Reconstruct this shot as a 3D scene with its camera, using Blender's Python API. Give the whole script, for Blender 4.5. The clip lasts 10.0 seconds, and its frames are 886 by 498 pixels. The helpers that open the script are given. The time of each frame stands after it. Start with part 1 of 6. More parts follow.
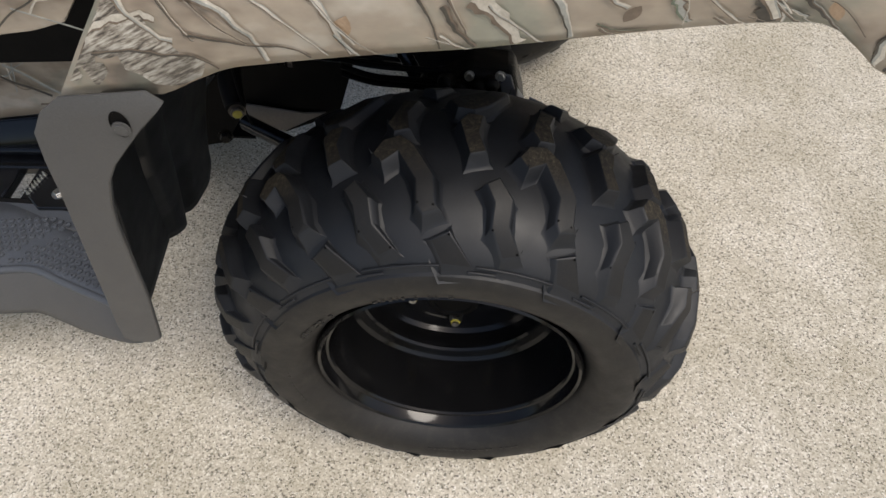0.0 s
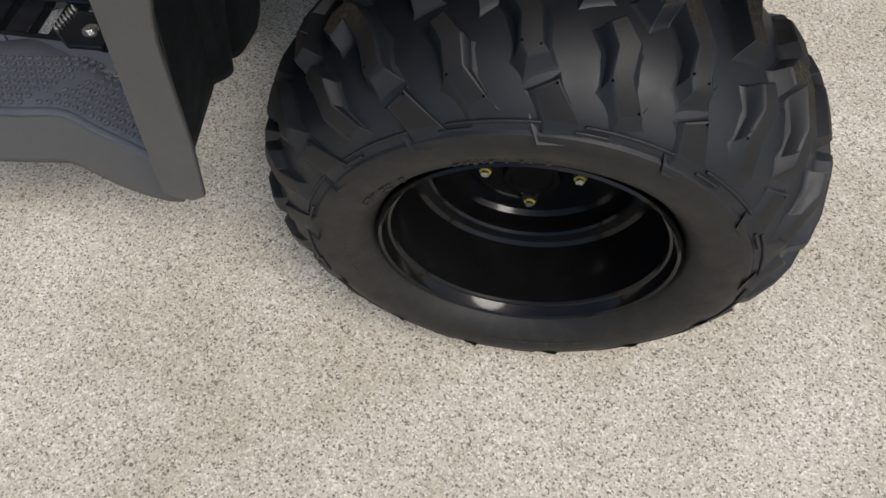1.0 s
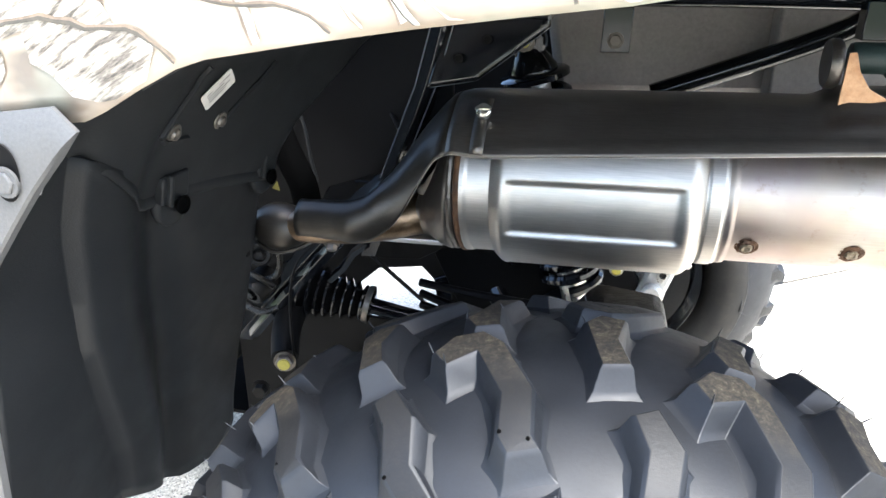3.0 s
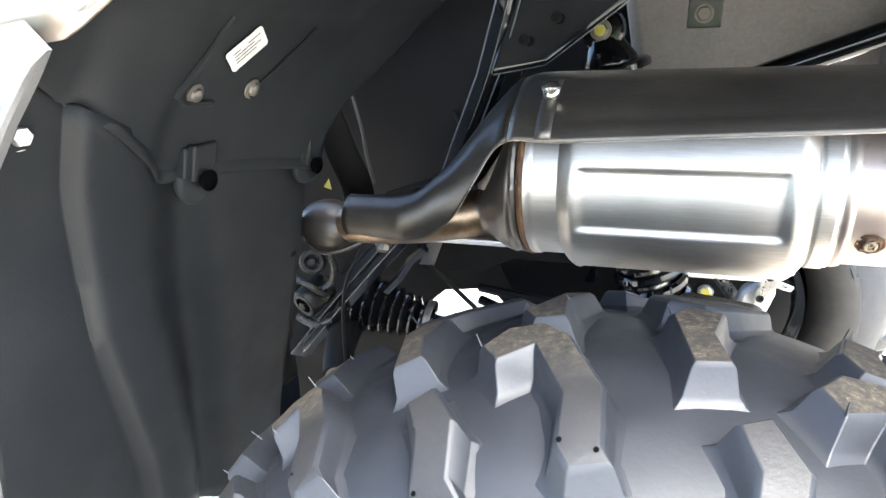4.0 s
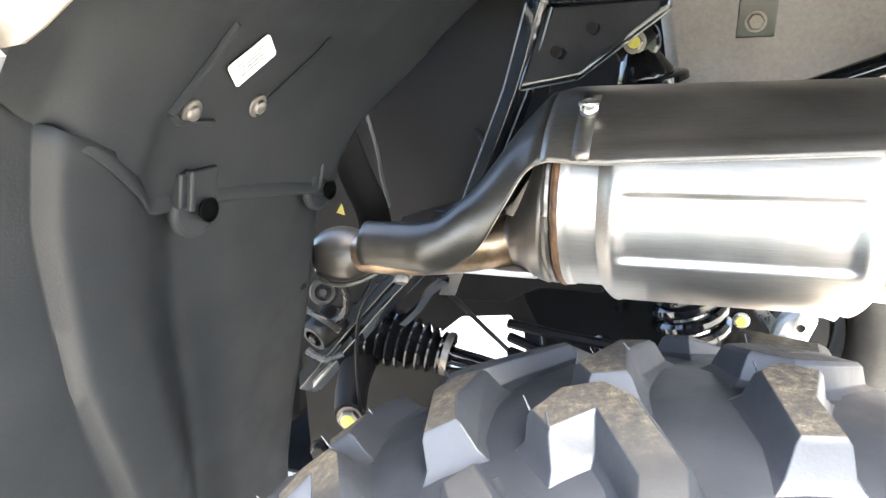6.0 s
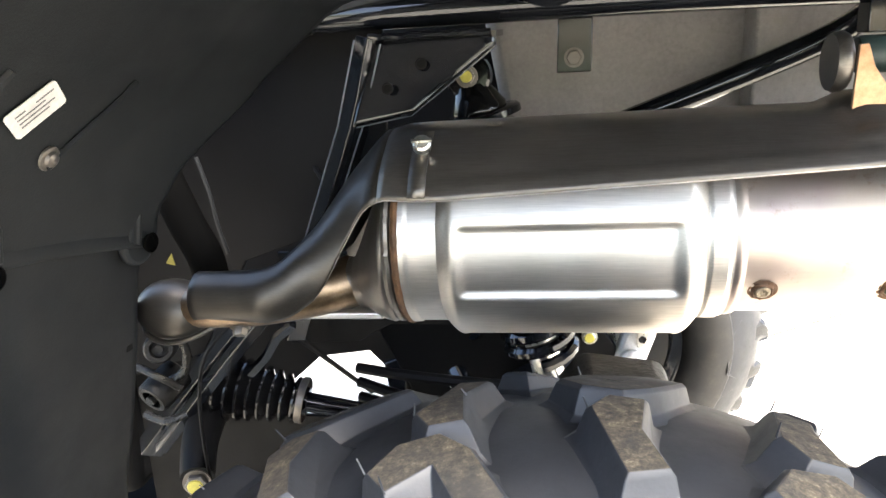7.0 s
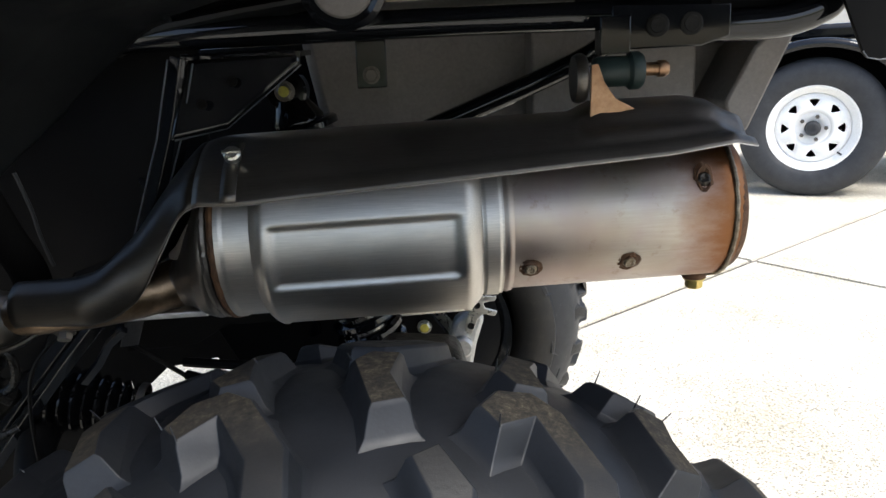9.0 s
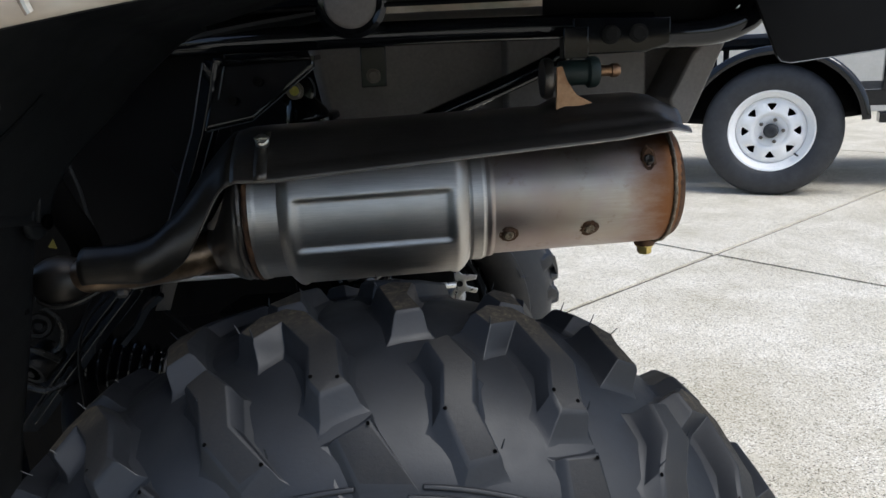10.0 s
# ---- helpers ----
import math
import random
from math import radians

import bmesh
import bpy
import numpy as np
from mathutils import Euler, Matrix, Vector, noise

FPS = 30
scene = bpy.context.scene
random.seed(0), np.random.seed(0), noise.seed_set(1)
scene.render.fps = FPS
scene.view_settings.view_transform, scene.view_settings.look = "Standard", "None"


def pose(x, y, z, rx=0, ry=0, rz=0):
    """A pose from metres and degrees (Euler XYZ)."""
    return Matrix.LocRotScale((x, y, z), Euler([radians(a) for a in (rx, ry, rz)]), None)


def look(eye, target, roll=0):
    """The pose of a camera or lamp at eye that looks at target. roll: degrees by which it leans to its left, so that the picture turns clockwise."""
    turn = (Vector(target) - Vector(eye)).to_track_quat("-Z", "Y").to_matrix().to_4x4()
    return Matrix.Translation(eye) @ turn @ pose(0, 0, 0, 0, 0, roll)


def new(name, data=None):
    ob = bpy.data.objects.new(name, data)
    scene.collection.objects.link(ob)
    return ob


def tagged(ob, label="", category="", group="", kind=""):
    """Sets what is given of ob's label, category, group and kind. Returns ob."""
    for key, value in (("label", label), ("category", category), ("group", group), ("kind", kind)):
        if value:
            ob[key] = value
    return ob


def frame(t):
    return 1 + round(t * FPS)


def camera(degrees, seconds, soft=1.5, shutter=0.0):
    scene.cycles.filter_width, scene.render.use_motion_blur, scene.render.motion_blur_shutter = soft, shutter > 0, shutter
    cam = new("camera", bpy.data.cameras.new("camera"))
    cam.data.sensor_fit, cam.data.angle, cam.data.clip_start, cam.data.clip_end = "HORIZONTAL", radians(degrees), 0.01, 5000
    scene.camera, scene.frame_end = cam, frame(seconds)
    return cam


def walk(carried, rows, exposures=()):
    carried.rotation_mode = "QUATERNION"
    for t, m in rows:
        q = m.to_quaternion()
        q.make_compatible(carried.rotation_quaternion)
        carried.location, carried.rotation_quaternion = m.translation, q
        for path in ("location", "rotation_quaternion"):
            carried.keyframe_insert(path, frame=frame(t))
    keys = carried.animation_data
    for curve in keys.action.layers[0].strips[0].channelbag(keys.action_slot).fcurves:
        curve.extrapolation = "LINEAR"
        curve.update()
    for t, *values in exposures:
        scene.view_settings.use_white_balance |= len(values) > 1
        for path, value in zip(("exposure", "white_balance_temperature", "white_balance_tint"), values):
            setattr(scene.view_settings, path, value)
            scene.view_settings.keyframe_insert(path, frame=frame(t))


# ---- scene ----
cam = camera(65.6, 10.0)
PATH = [
    (0, (0.043, -0.384, 1.066), (-0.058, 0.802, -0.541), -1.3),
    (0.5, (0.023, -0.374, 1.023), (-0.098, 0.603, -0.718), -1.5),
    (1, (-0.015, -0.356, 0.961), (-0.174, 0.569, -0.805), -1.9),
    (1.5, (-0.026, -0.334, 0.901), (-0.25, 0.871, -0.679), -1.9),
    (2, (-0.015, -0.314, 0.85), (-0.299, 1.157, -0.475), -1.3),
    (2.5, (0.008, -0.278, 0.815), (-0.371, 1.405, -0.197), -1.0),
    (2.7, (0.018, -0.264, 0.805), (-0.394, 1.48, -0.083), -0.6),
    (3.8, (0.045, -0.215, 0.745), (-0.623, 1.555, 0.097), -1.3),
    (4, (0.03, -0.198, 0.733), (-0.671, 1.561, 0.092), -2.0),
    (4.5, (0.005, -0.17, 0.72), (-0.733, 1.577, 0.086), -2.4),
    (5, (-0.005, -0.156, 0.718), (-0.756, 1.586, 0.085), -2.4),
    (6.3, (0.0, -0.151, 0.728), (-0.695, 1.637, 0.162), -2.5),
    (6.5, (0.001, -0.142, 0.727), (-0.563, 1.694, 0.169), -2.7),
    (7, (0.011, -0.133, 0.732), (-0.345, 1.761, 0.199), -2.9),
    (7.5, (0.024, -0.139, 0.734), (-0.254, 1.773, 0.218), -3.0),
    (8, (0.046, -0.14, 0.727), (-0.144, 1.784, 0.214), -2.9),
    (8.5, (0.06, -0.153, 0.727), (-0.019, 1.778, 0.209), -3.0),
    (9, (0.065, -0.197, 0.737), (0.081, 1.732, 0.209), -3.0),
    (9.5, (0.066, -0.271, 0.736), (0.148, 1.656, 0.207), -3.0),
    (10, (0.044, -0.316, 0.734), (0.134, 1.615, 0.221), -3.0),
]
EXPOSURES = [(0.0, 0.3, 6750, 10), (0.5, 0.4, 6500, 10), (1.0, 0.18, 6500, 10), (1.6, 0.8, 6300, 8), (2.2, 2.4, 6100, 8), (2.7, 2.8, 6000, 8), (3.8, 3.7, 6150, 8), (5.2, 4.65, 6350, 8), (6.3, 4.8, 6550, 8),
             (7.0, 3.8, 6700, 9), (8.0, 2.4, 6700, 9), (9.0, 1.45, 6250, 8), (10.0, 0.65, 5950, 8)]
walk(cam, [(t, look(eye, target, roll)) for t, eye, target, roll in PATH], EXPOSURES)


# ---- sky and sun ----
world = bpy.data.worlds.new("world")
scene.world = world
world.use_nodes = True
wn = world.node_tree.nodes
sky = wn.new("ShaderNodeTexSky")
sky.sky_type, sky.sun_disc = "NISHITA", False
sky.sun_elevation, sky.sun_rotation = radians(57), radians(134)
sky.dust_density, sky.ozone_density = 3.0, 1.0
wn["Background"].inputs["Strength"].default_value = 0.11
world.node_tree.links.new(sky.outputs[0], wn["Background"].inputs["Color"])
sun = new("sun", bpy.data.lights.new("sun", "SUN"))
sun.data.energy, sun.data.angle, sun.data.color = 1.65, radians(26), (1.0, 0.96, 0.9)
sun.matrix_world = look((1.9, -1.8, 4.1), (0, 0, 0))


# ---- materials ----
def ramp(nt, src, stops):
    r = nt.nodes.new("ShaderNodeValToRGB")
    while len(r.color_ramp.elements) < len(stops):
        r.color_ramp.elements.new(0.5)
    for e, (p, c) in zip(r.color_ramp.elements, stops):
        e.position = p
        e.color = (*c, 1) if len(c) == 3 else c
    nt.links.new(src, r.inputs[0])
    return r.outputs[0]


def noise_tex(nt, co, scale, detail=4.0, rough=0.6, stretch=None):
    n = nt.nodes.new("ShaderNodeTexNoise")
    n.inputs["Scale"].default_value, n.inputs["Detail"].default_value, n.inputs["Roughness"].default_value = scale, detail, rough
    if stretch:
        mp = nt.nodes.new("ShaderNodeMapping")
        mp.inputs["Scale"].default_value = stretch
        nt.links.new(co, mp.inputs[0])
        co = mp.outputs[0]
    nt.links.new(co, n.inputs["Vector"])
    return n.outputs["Fac"]


def mix(nt, fac, a, b):
    m = nt.nodes.new("ShaderNodeMix")
    m.data_type = "RGBA"
    for sock, v in ((m.inputs[0], fac), (m.inputs[6], a), (m.inputs[7], b)):
        if isinstance(v, (tuple, list)):
            sock.default_value = (*v, 1)
        elif isinstance(v, (int, float)):
            sock.default_value = v
        else:
            nt.links.new(v, sock)
    return m.outputs[2]


def base(name):
    m = bpy.data.materials.new(name)
    m.use_nodes = True
    nt = m.node_tree
    co = nt.nodes.new("ShaderNodeTexCoord").outputs["Object"]
    return m, nt, nt.nodes["Principled BSDF"], co


def bump(nt, b, height, strength, dist=0.002):
    bp = nt.nodes.new("ShaderNodeBump")
    bp.inputs["Strength"].default_value, bp.inputs["Distance"].default_value = strength, dist
    nt.links.new(height, bp.inputs["Height"])
    nt.links.new(bp.outputs[0], b.inputs["Normal"])


def mk(name, c1, c2, scale=12.0, fine=220.0, rough=(0.4, 0.6), metal=0.0, relief=0.2, stretch=None, dust=None, dust_at=(0.5, 0.72), coat=0.0, spec=None):
    """A surface in two tones with broad patches, a fine grain, uneven gloss and, where given, dust."""
    m, nt, b, co = base(name)
    broad, grain = noise_tex(nt, co, scale, 5), noise_tex(nt, co, fine, 3, 0.7, stretch)
    col = mix(nt, ramp(nt, broad, [(0.3, (0, 0, 0)), (0.7, (1, 1, 1))]), c1, c2)
    g = ramp(nt, grain, [(0.25, (0.82,) * 3), (0.75, (1.12,) * 3)])
    mul = nt.nodes.new("ShaderNodeMix")
    mul.data_type, mul.blend_type = "RGBA", "MULTIPLY"
    mul.inputs[0].default_value = 1.0
    nt.links.new(col, mul.inputs[6]), nt.links.new(g, mul.inputs[7])
    col = mul.outputs[2]
    rr = ramp(nt, noise_tex(nt, co, scale * 2.7, 6), [(0.3, (rough[0],) * 3), (0.7, (rough[1],) * 3)])
    if dust:
        d = ramp(nt, noise_tex(nt, co, scale * 4.1, 8, 0.75), [(dust_at[0], (0, 0, 0)), (dust_at[1], (1, 1, 1))])
        col = mix(nt, d, col, dust)
    nt.links.new(col, b.inputs["Base Color"]), nt.links.new(rr, b.inputs["Roughness"])
    b.inputs["Metallic"].default_value = metal
    b.inputs["Coat Weight"].default_value = coat
    if spec is not None:
        b.inputs["Specular IOR Level"].default_value = spec
    if relief:
        bump(nt, b, grain, relief, 0.001)
    return m


def concrete_mat():
    m, nt, b, co = base("broom-worn aggregate concrete")
    v = nt.nodes.new("ShaderNodeTexVoronoi")
    v.inputs["Scale"].default_value = 360
    nt.links.new(co, v.inputs["Vector"])
    cell = nt.nodes.new("ShaderNodeSeparateColor")
    nt.links.new(v.outputs["Color"], cell.inputs[0])
    grains = ramp(nt, cell.outputs[0], [(0.0, (0.07, 0.06, 0.048)), (0.07, (0.24, 0.225, 0.175)), (0.16, (0.47, 0.43, 0.345)), (0.45, (0.62, 0.57, 0.475)), (0.78, (0.72, 0.67, 0.575)), (1.0, (0.92, 0.89, 0.82))])
    paste = mix(nt, noise_tex(nt, co, 420, 3, 0.7), (0.46, 0.405, 0.32), (0.7, 0.645, 0.55))
    col = mix(nt, 0.82, paste, grains)
    stain = ramp(nt, noise_tex(nt, co, 3.4, 8, 0.68), [(0.36, (0.8, 0.785, 0.725)), (0.62, (1.06, 1.06, 1.06))])
    mul = nt.nodes.new("ShaderNodeMix")
    mul.data_type, mul.blend_type = "RGBA", "MULTIPLY"
    mul.inputs[0].default_value = 1.0
    nt.links.new(col, mul.inputs[6]), nt.links.new(stain, mul.inputs[7])
    pits = ramp(nt, noise_tex(nt, co, 210, 2, 0.5), [(0.64, (0, 0, 0)), (0.7, (1, 1, 1))])
    col = mix(nt, pits, mul.outputs[2], (0.13, 0.112, 0.085))
    nt.links.new(col, b.inputs["Base Color"])
    b.inputs["Roughness"].default_value = 0.85
    bump(nt, b, noise_tex(nt, co, 300, 4, 0.7), 0.5, 0.002)
    return m


def heat_steel_mat():
    """Stainless steel with a rose and straw heat tint, browned towards the welded end."""
    m, nt, b, co = base("heat-tinted stainless steel")
    grain = noise_tex(nt, co, 90, 3, 0.6, (0.25, 6, 6))
    col = mix(nt, grain, (0.36, 0.33, 0.295), (0.5, 0.465, 0.42))
    tint = ramp(nt, noise_tex(nt, co, 9, 4), [(0.38, (0, 0, 0)), (0.56, (0.95,) * 3)])
    col = mix(nt, tint, col, (0.385, 0.315, 0.295))
    straw = ramp(nt, noise_tex(nt, co, 14, 5), [(0.5, (0, 0, 0)), (0.75, (0.45,) * 3)])
    col = mix(nt, straw, col, (0.42, 0.36, 0.25))
    fleck = ramp(nt, noise_tex(nt, co, 55, 7, 0.75), [(0.58, (0, 0, 0)), (0.72, (0.7,) * 3)])
    col = mix(nt, fleck, col, (0.24, 0.17, 0.12))
    sp = nt.nodes.new("ShaderNodeSeparateXYZ")
    nt.links.new(co, sp.inputs[0])
    wob = nt.nodes.new("ShaderNodeMath")
    wob.operation = "MULTIPLY_ADD"
    nt.links.new(noise_tex(nt, co, 40, 6, 0.7, (0.4, 1, 1)), wob.inputs[0])
    wob.inputs[1].default_value = 0.06
    nt.links.new(sp.outputs[0], wob.inputs[2])
    rust = ramp(nt, wob.outputs[0], [(0.285, (0, 0, 0)), (0.308, (0.6,) * 3), (0.326, (0.97,) * 3)])
    col = mix(nt, rust, col, (0.21, 0.092, 0.036))
    nt.links.new(col, b.inputs["Base Color"])
    b.inputs["Metallic"].default_value = 1.0
    rr = ramp(nt, noise_tex(nt, co, 30, 5), [(0.3, (0.36,) * 3), (0.7, (0.52,) * 3)])
    nt.links.new(rr, b.inputs["Roughness"])
    return m


def soiled_mat():
    """Tread rubber with dried soil ground into the crown of the tyre."""
    m, nt, b, co = base("soiled tread top rubber")
    sp = nt.nodes.new("ShaderNodeSeparateXYZ")
    nt.links.new(co, sp.inputs[0])
    ab = nt.nodes.new("ShaderNodeMath")
    ab.operation = "ABSOLUTE"
    nt.links.new(sp.outputs[1], ab.inputs[0])
    crown = ramp(nt, ab.outputs[0], [(0.032, (1, 1, 1)), (0.064, (0.06, 0.06, 0.06))])
    patch = ramp(nt, noise_tex(nt, co, 28, 5, 0.65), [(0.34, (0.3,) * 3), (0.5, (1, 1, 1))])
    d = crown
    for other in (patch,):
        mm = nt.nodes.new("ShaderNodeMath")
        mm.operation = "MULTIPLY"
        nt.links.new(d, mm.inputs[0]), nt.links.new(other, mm.inputs[1])
        d = mm.outputs[0]
    scuff = mix(nt, noise_tex(nt, co, 45, 6, 0.7), (0.007, 0.0075, 0.0085), (0.016, 0.016, 0.0165))
    soil = ramp(nt, noise_tex(nt, co, 230, 7, 0.8), [(0.36, (0.01, 0.0095, 0.0085)), (0.48, (0.03, 0.025, 0.018)), (0.58, (0.06, 0.049, 0.033)), (0.7, (0.16, 0.135, 0.095))])
    nt.links.new(mix(nt, d, scuff, soil), b.inputs["Base Color"])
    nt.links.new(ramp(nt, d, [(0.0, (0.5,) * 3), (0.5, (0.85,) * 3)]), b.inputs["Roughness"])
    b.inputs["Specular IOR Level"].default_value = 0.35
    bump(nt, b, noise_tex(nt, co, 320, 5, 0.75), 0.22, 0.0012)
    return m


def camo_base_mat():
    m, nt, b, co = base("printed camouflage ground")
    a = noise_tex(nt, co, 9, 4, 0.55, (0.8, 1.2, 1.5))
    col = ramp(nt, a, [(0.36, (0.12, 0.1, 0.08)), (0.43, (0.27, 0.22, 0.17)), (0.49, (0.38, 0.32, 0.25)), (0.56, (0.4, 0.34, 0.27)), (0.64, (0.52, 0.48, 0.41))])
    g = ramp(nt, noise_tex(nt, co, 11, 4), [(0.52, (0, 0, 0)), (0.64, (0.6,) * 3)])
    col = mix(nt, g, col, (0.24, 0.27, 0.22))
    streak = ramp(nt, noise_tex(nt, co, 50, 4, 0.6, (0.7, 1, 1.2)), [(0.3, (0.88,) * 3), (0.7, (1.1,) * 3)])
    mul = nt.nodes.new("ShaderNodeMix")
    mul.data_type, mul.blend_type = "RGBA", "MULTIPLY"
    mul.inputs[0].default_value = 1.0
    nt.links.new(col, mul.inputs[6]), nt.links.new(streak, mul.inputs[7])
    nt.links.new(mul.outputs[2], b.inputs["Base Color"])
    b.inputs["Roughness"].default_value = 0.32
    b.inputs["Coat Weight"].default_value = 0.5
    return m


M_CONC = concrete_mat()
M_SOIL = mk("joint grit", (0.05, 0.045, 0.035), (0.09, 0.08, 0.06), 20, 300, (0.9, 0.95))
M_TREAD = mk("black tread rubber", (0.006, 0.0073, 0.0098), (0.0112, 0.0129, 0.0167), 18, 380, (0.47, 0.6), 0, 0.1, spec=0.5)
M_TOPS = soiled_mat()
M_SIDE = mk("dusty sidewall rubber", (0.007, 0.0067, 0.0063), (0.013, 0.012, 0.011), 14, 300, (0.48, 0.66), 0, 0.15, dust=(0.034, 0.029, 0.023), dust_at=(0.5, 0.85))
M_RIM = mk("satin black steel wheel paint", (0.004, 0.004, 0.0045), (0.008, 0.008, 0.0085), 20, 300, (0.08, 0.14), 0, 0.0, spec=0.32)
M_BLACK = mk("gloss black frame paint", (0.004, 0.0045, 0.006), (0.007, 0.008, 0.01), 20, 200, (0.05, 0.11), 0, 0.0, spec=0.45)
M_LINER = mk("black moulded plastic", (0.0076, 0.0086, 0.0098), (0.0115, 0.0125, 0.0135), 9, 700, (0.42, 0.56), 0, 0.15, spec=0.2)
# blacker than plastic is: the deep shade behind the liner is put into it
M_UNDER = mk("matt black plastic, deepened for shade", (0.0018, 0.0018, 0.002), (0.0032, 0.0032, 0.0036), 9, 500, (0.5, 0.65), 0, 0.15, spec=0.1)
# near black without sheen: the shade inside a hole, given as colour
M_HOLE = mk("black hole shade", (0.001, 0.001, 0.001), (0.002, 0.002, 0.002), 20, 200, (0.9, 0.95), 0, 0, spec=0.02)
M_GREY = mk("grey moulded plastic trim", (0.076, 0.0755, 0.075), (0.092, 0.091, 0.09), 8, 650, (0.42, 0.54), 0, 0.2)
M_FOOT = mk("dark blue-grey plastic footboard", (0.066, 0.074, 0.088), (0.09, 0.099, 0.114), 8, 650, (0.4, 0.5), 0, 0.2)
M_TUB = mk("dusty grey plastic tub", (0.145, 0.133, 0.126), (0.21, 0.196, 0.187), 10, 250, (0.5, 0.7), 0, 0.15, dust=(0.16, 0.15, 0.13), dust_at=(0.55, 0.8))
M_STEEL = mk("brushed stainless steel", (0.5, 0.475, 0.44), (0.6, 0.57, 0.53), 12, 260, (0.4, 0.5), 1.0, 0, (0.12, 4, 4))
M_CAN = heat_steel_mat()
M_SHIELD = mk("bronze-grey heat shield steel", (0.118, 0.106, 0.094), (0.18, 0.163, 0.146), 9, 240, (0.34, 0.46), 0.85, 0, (0.2, 4, 4))
M_PIPE = mk("dark steel pipe", (0.034, 0.031, 0.027), (0.07, 0.062, 0.053), 14, 240, (0.34, 0.46), 0.75, 0, (0.2, 4, 4))
M_HEADER = mk("straw and rose tinted steel", (0.12, 0.085, 0.05), (0.3, 0.215, 0.145), 38, 300, (0.3, 0.45), 0.95, 0.1)
M_RUST = mk("browned weld bead", (0.05, 0.028, 0.017), (0.17, 0.085, 0.04), 60, 400, (0.55, 0.8), 0.5, 0.9)
M_COPPER = mk("copper-brown heat stained steel", (0.24, 0.125, 0.065), (0.42, 0.27, 0.165), 60, 300, (0.35, 0.5), 0.9, 0.2)
M_ZINC = mk("zinc plated steel", (0.55, 0.54, 0.5), (0.7, 0.69, 0.65), 60, 400, (0.22, 0.4), 1.0, 0.2)
M_ALU = mk("cast aluminium", (0.42, 0.42, 0.41), (0.58, 0.58, 0.57), 40, 350, (0.4, 0.6), 0.9, 0.6)
# aluminium toned far down: deep shade under the body is in these two colours
M_CAST = mk("near-black cast aluminium, shade in its tone", (0.0025, 0.0025, 0.0025), (0.009, 0.0086, 0.008), 30, 350, (0.35, 0.55), 0.5, 0.8, spec=0.3)
M_DIMCAST = mk("dark grey cast aluminium, shade in its tone", (0.006, 0.006, 0.006), (0.026, 0.025, 0.023), 45, 350, (0.2, 0.38), 0.6, 0.5, spec=0.4)
M_BEAD = mk("golden grey weld metal", (0.13, 0.105, 0.075), (0.32, 0.27, 0.2), 220, 500, (0.3, 0.5), 0.9, 0.9)
M_YELLOW = mk("yellow paint mark", (0.4, 0.34, 0.045), (0.56, 0.5, 0.1), 60, 400, (0.5, 0.6))
# dark yellow: the shade that the tag hangs in is put into its colour
M_TAG = mk("yellow tag dimmed for shade", (0.09, 0.08, 0.012), (0.14, 0.12, 0.02), 60, 400, (0.5, 0.6))
M_BRASS = mk("yellow zinc plated brass", (0.6, 0.45, 0.12), (0.72, 0.58, 0.22), 60, 300, (0.3, 0.45), 0.9)
M_LABEL = mk("white paper label", (0.5, 0.48, 0.45), (0.57, 0.55, 0.52), 30, 300, (0.5, 0.6))
M_PRINT = mk("faded black print", (0.1, 0.1, 0.1), (0.16, 0.16, 0.16), 30, 300, (0.6, 0.7))
M_RUBBER = mk("green-black rubber bushing", (0.008, 0.02, 0.018), (0.015, 0.03, 0.028), 30, 300, (0.5, 0.6))
M_CAMO = camo_base_mat()
M_BARK = [mk("printed bark " + n, c1, c2, 90, 420, (0.3, 0.36), 0, 0, (1.5, 1, 1), coat=0.5) for n, c1, c2 in
          (("pale", (0.44, 0.4, 0.33), (0.68, 0.64, 0.56)), ("brown", (0.1, 0.075, 0.055), (0.22, 0.165, 0.12)),
           ("grey", (0.26, 0.27, 0.25), (0.42, 0.42, 0.38)), ("dark", (0.03, 0.027, 0.022), (0.08, 0.07, 0.055)),
           ("rust", (0.34, 0.22, 0.13), (0.46, 0.33, 0.22)), ("green", (0.1, 0.13, 0.09), (0.2, 0.23, 0.17)))]


def limb_mat():
    """Printed bark of a thick limb: pale plates with dark cracks along its length."""
    m, nt, b, co = base("printed cracked limb bark")
    mp = nt.nodes.new("ShaderNodeMapping")
    mp.vector_type = "TEXTURE"
    mp.inputs["Rotation"].default_value = (0, radians(-26), 0)
    mp.inputs["Scale"].default_value = (0.017, 0.005, 0.0026)
    nt.links.new(co, mp.inputs[0])
    n = noise_tex(nt, mp.outputs[0], 1.0, 5, 0.65)
    col = ramp(nt, n, [(0.36, (0.05, 0.042, 0.034)), (0.46, (0.22, 0.19, 0.155)), (0.55, (0.45, 0.42, 0.36)), (0.7, (0.68, 0.66, 0.6))])
    shade = ramp(nt, noise_tex(nt, co, 22, 3), [(0.35, (0.45,) * 3), (0.6, (1.0,) * 3)])
    mul = nt.nodes.new("ShaderNodeMix")
    mul.data_type, mul.blend_type = "RGBA", "MULTIPLY"
    mul.inputs[0].default_value = 1.0
    nt.links.new(col, mul.inputs[6]), nt.links.new(shade, mul.inputs[7])
    nt.links.new(mul.outputs[2], b.inputs["Base Color"])
    b.inputs["Roughness"].default_value = 0.32
    b.inputs["Coat Weight"].default_value = 0.5
    return m


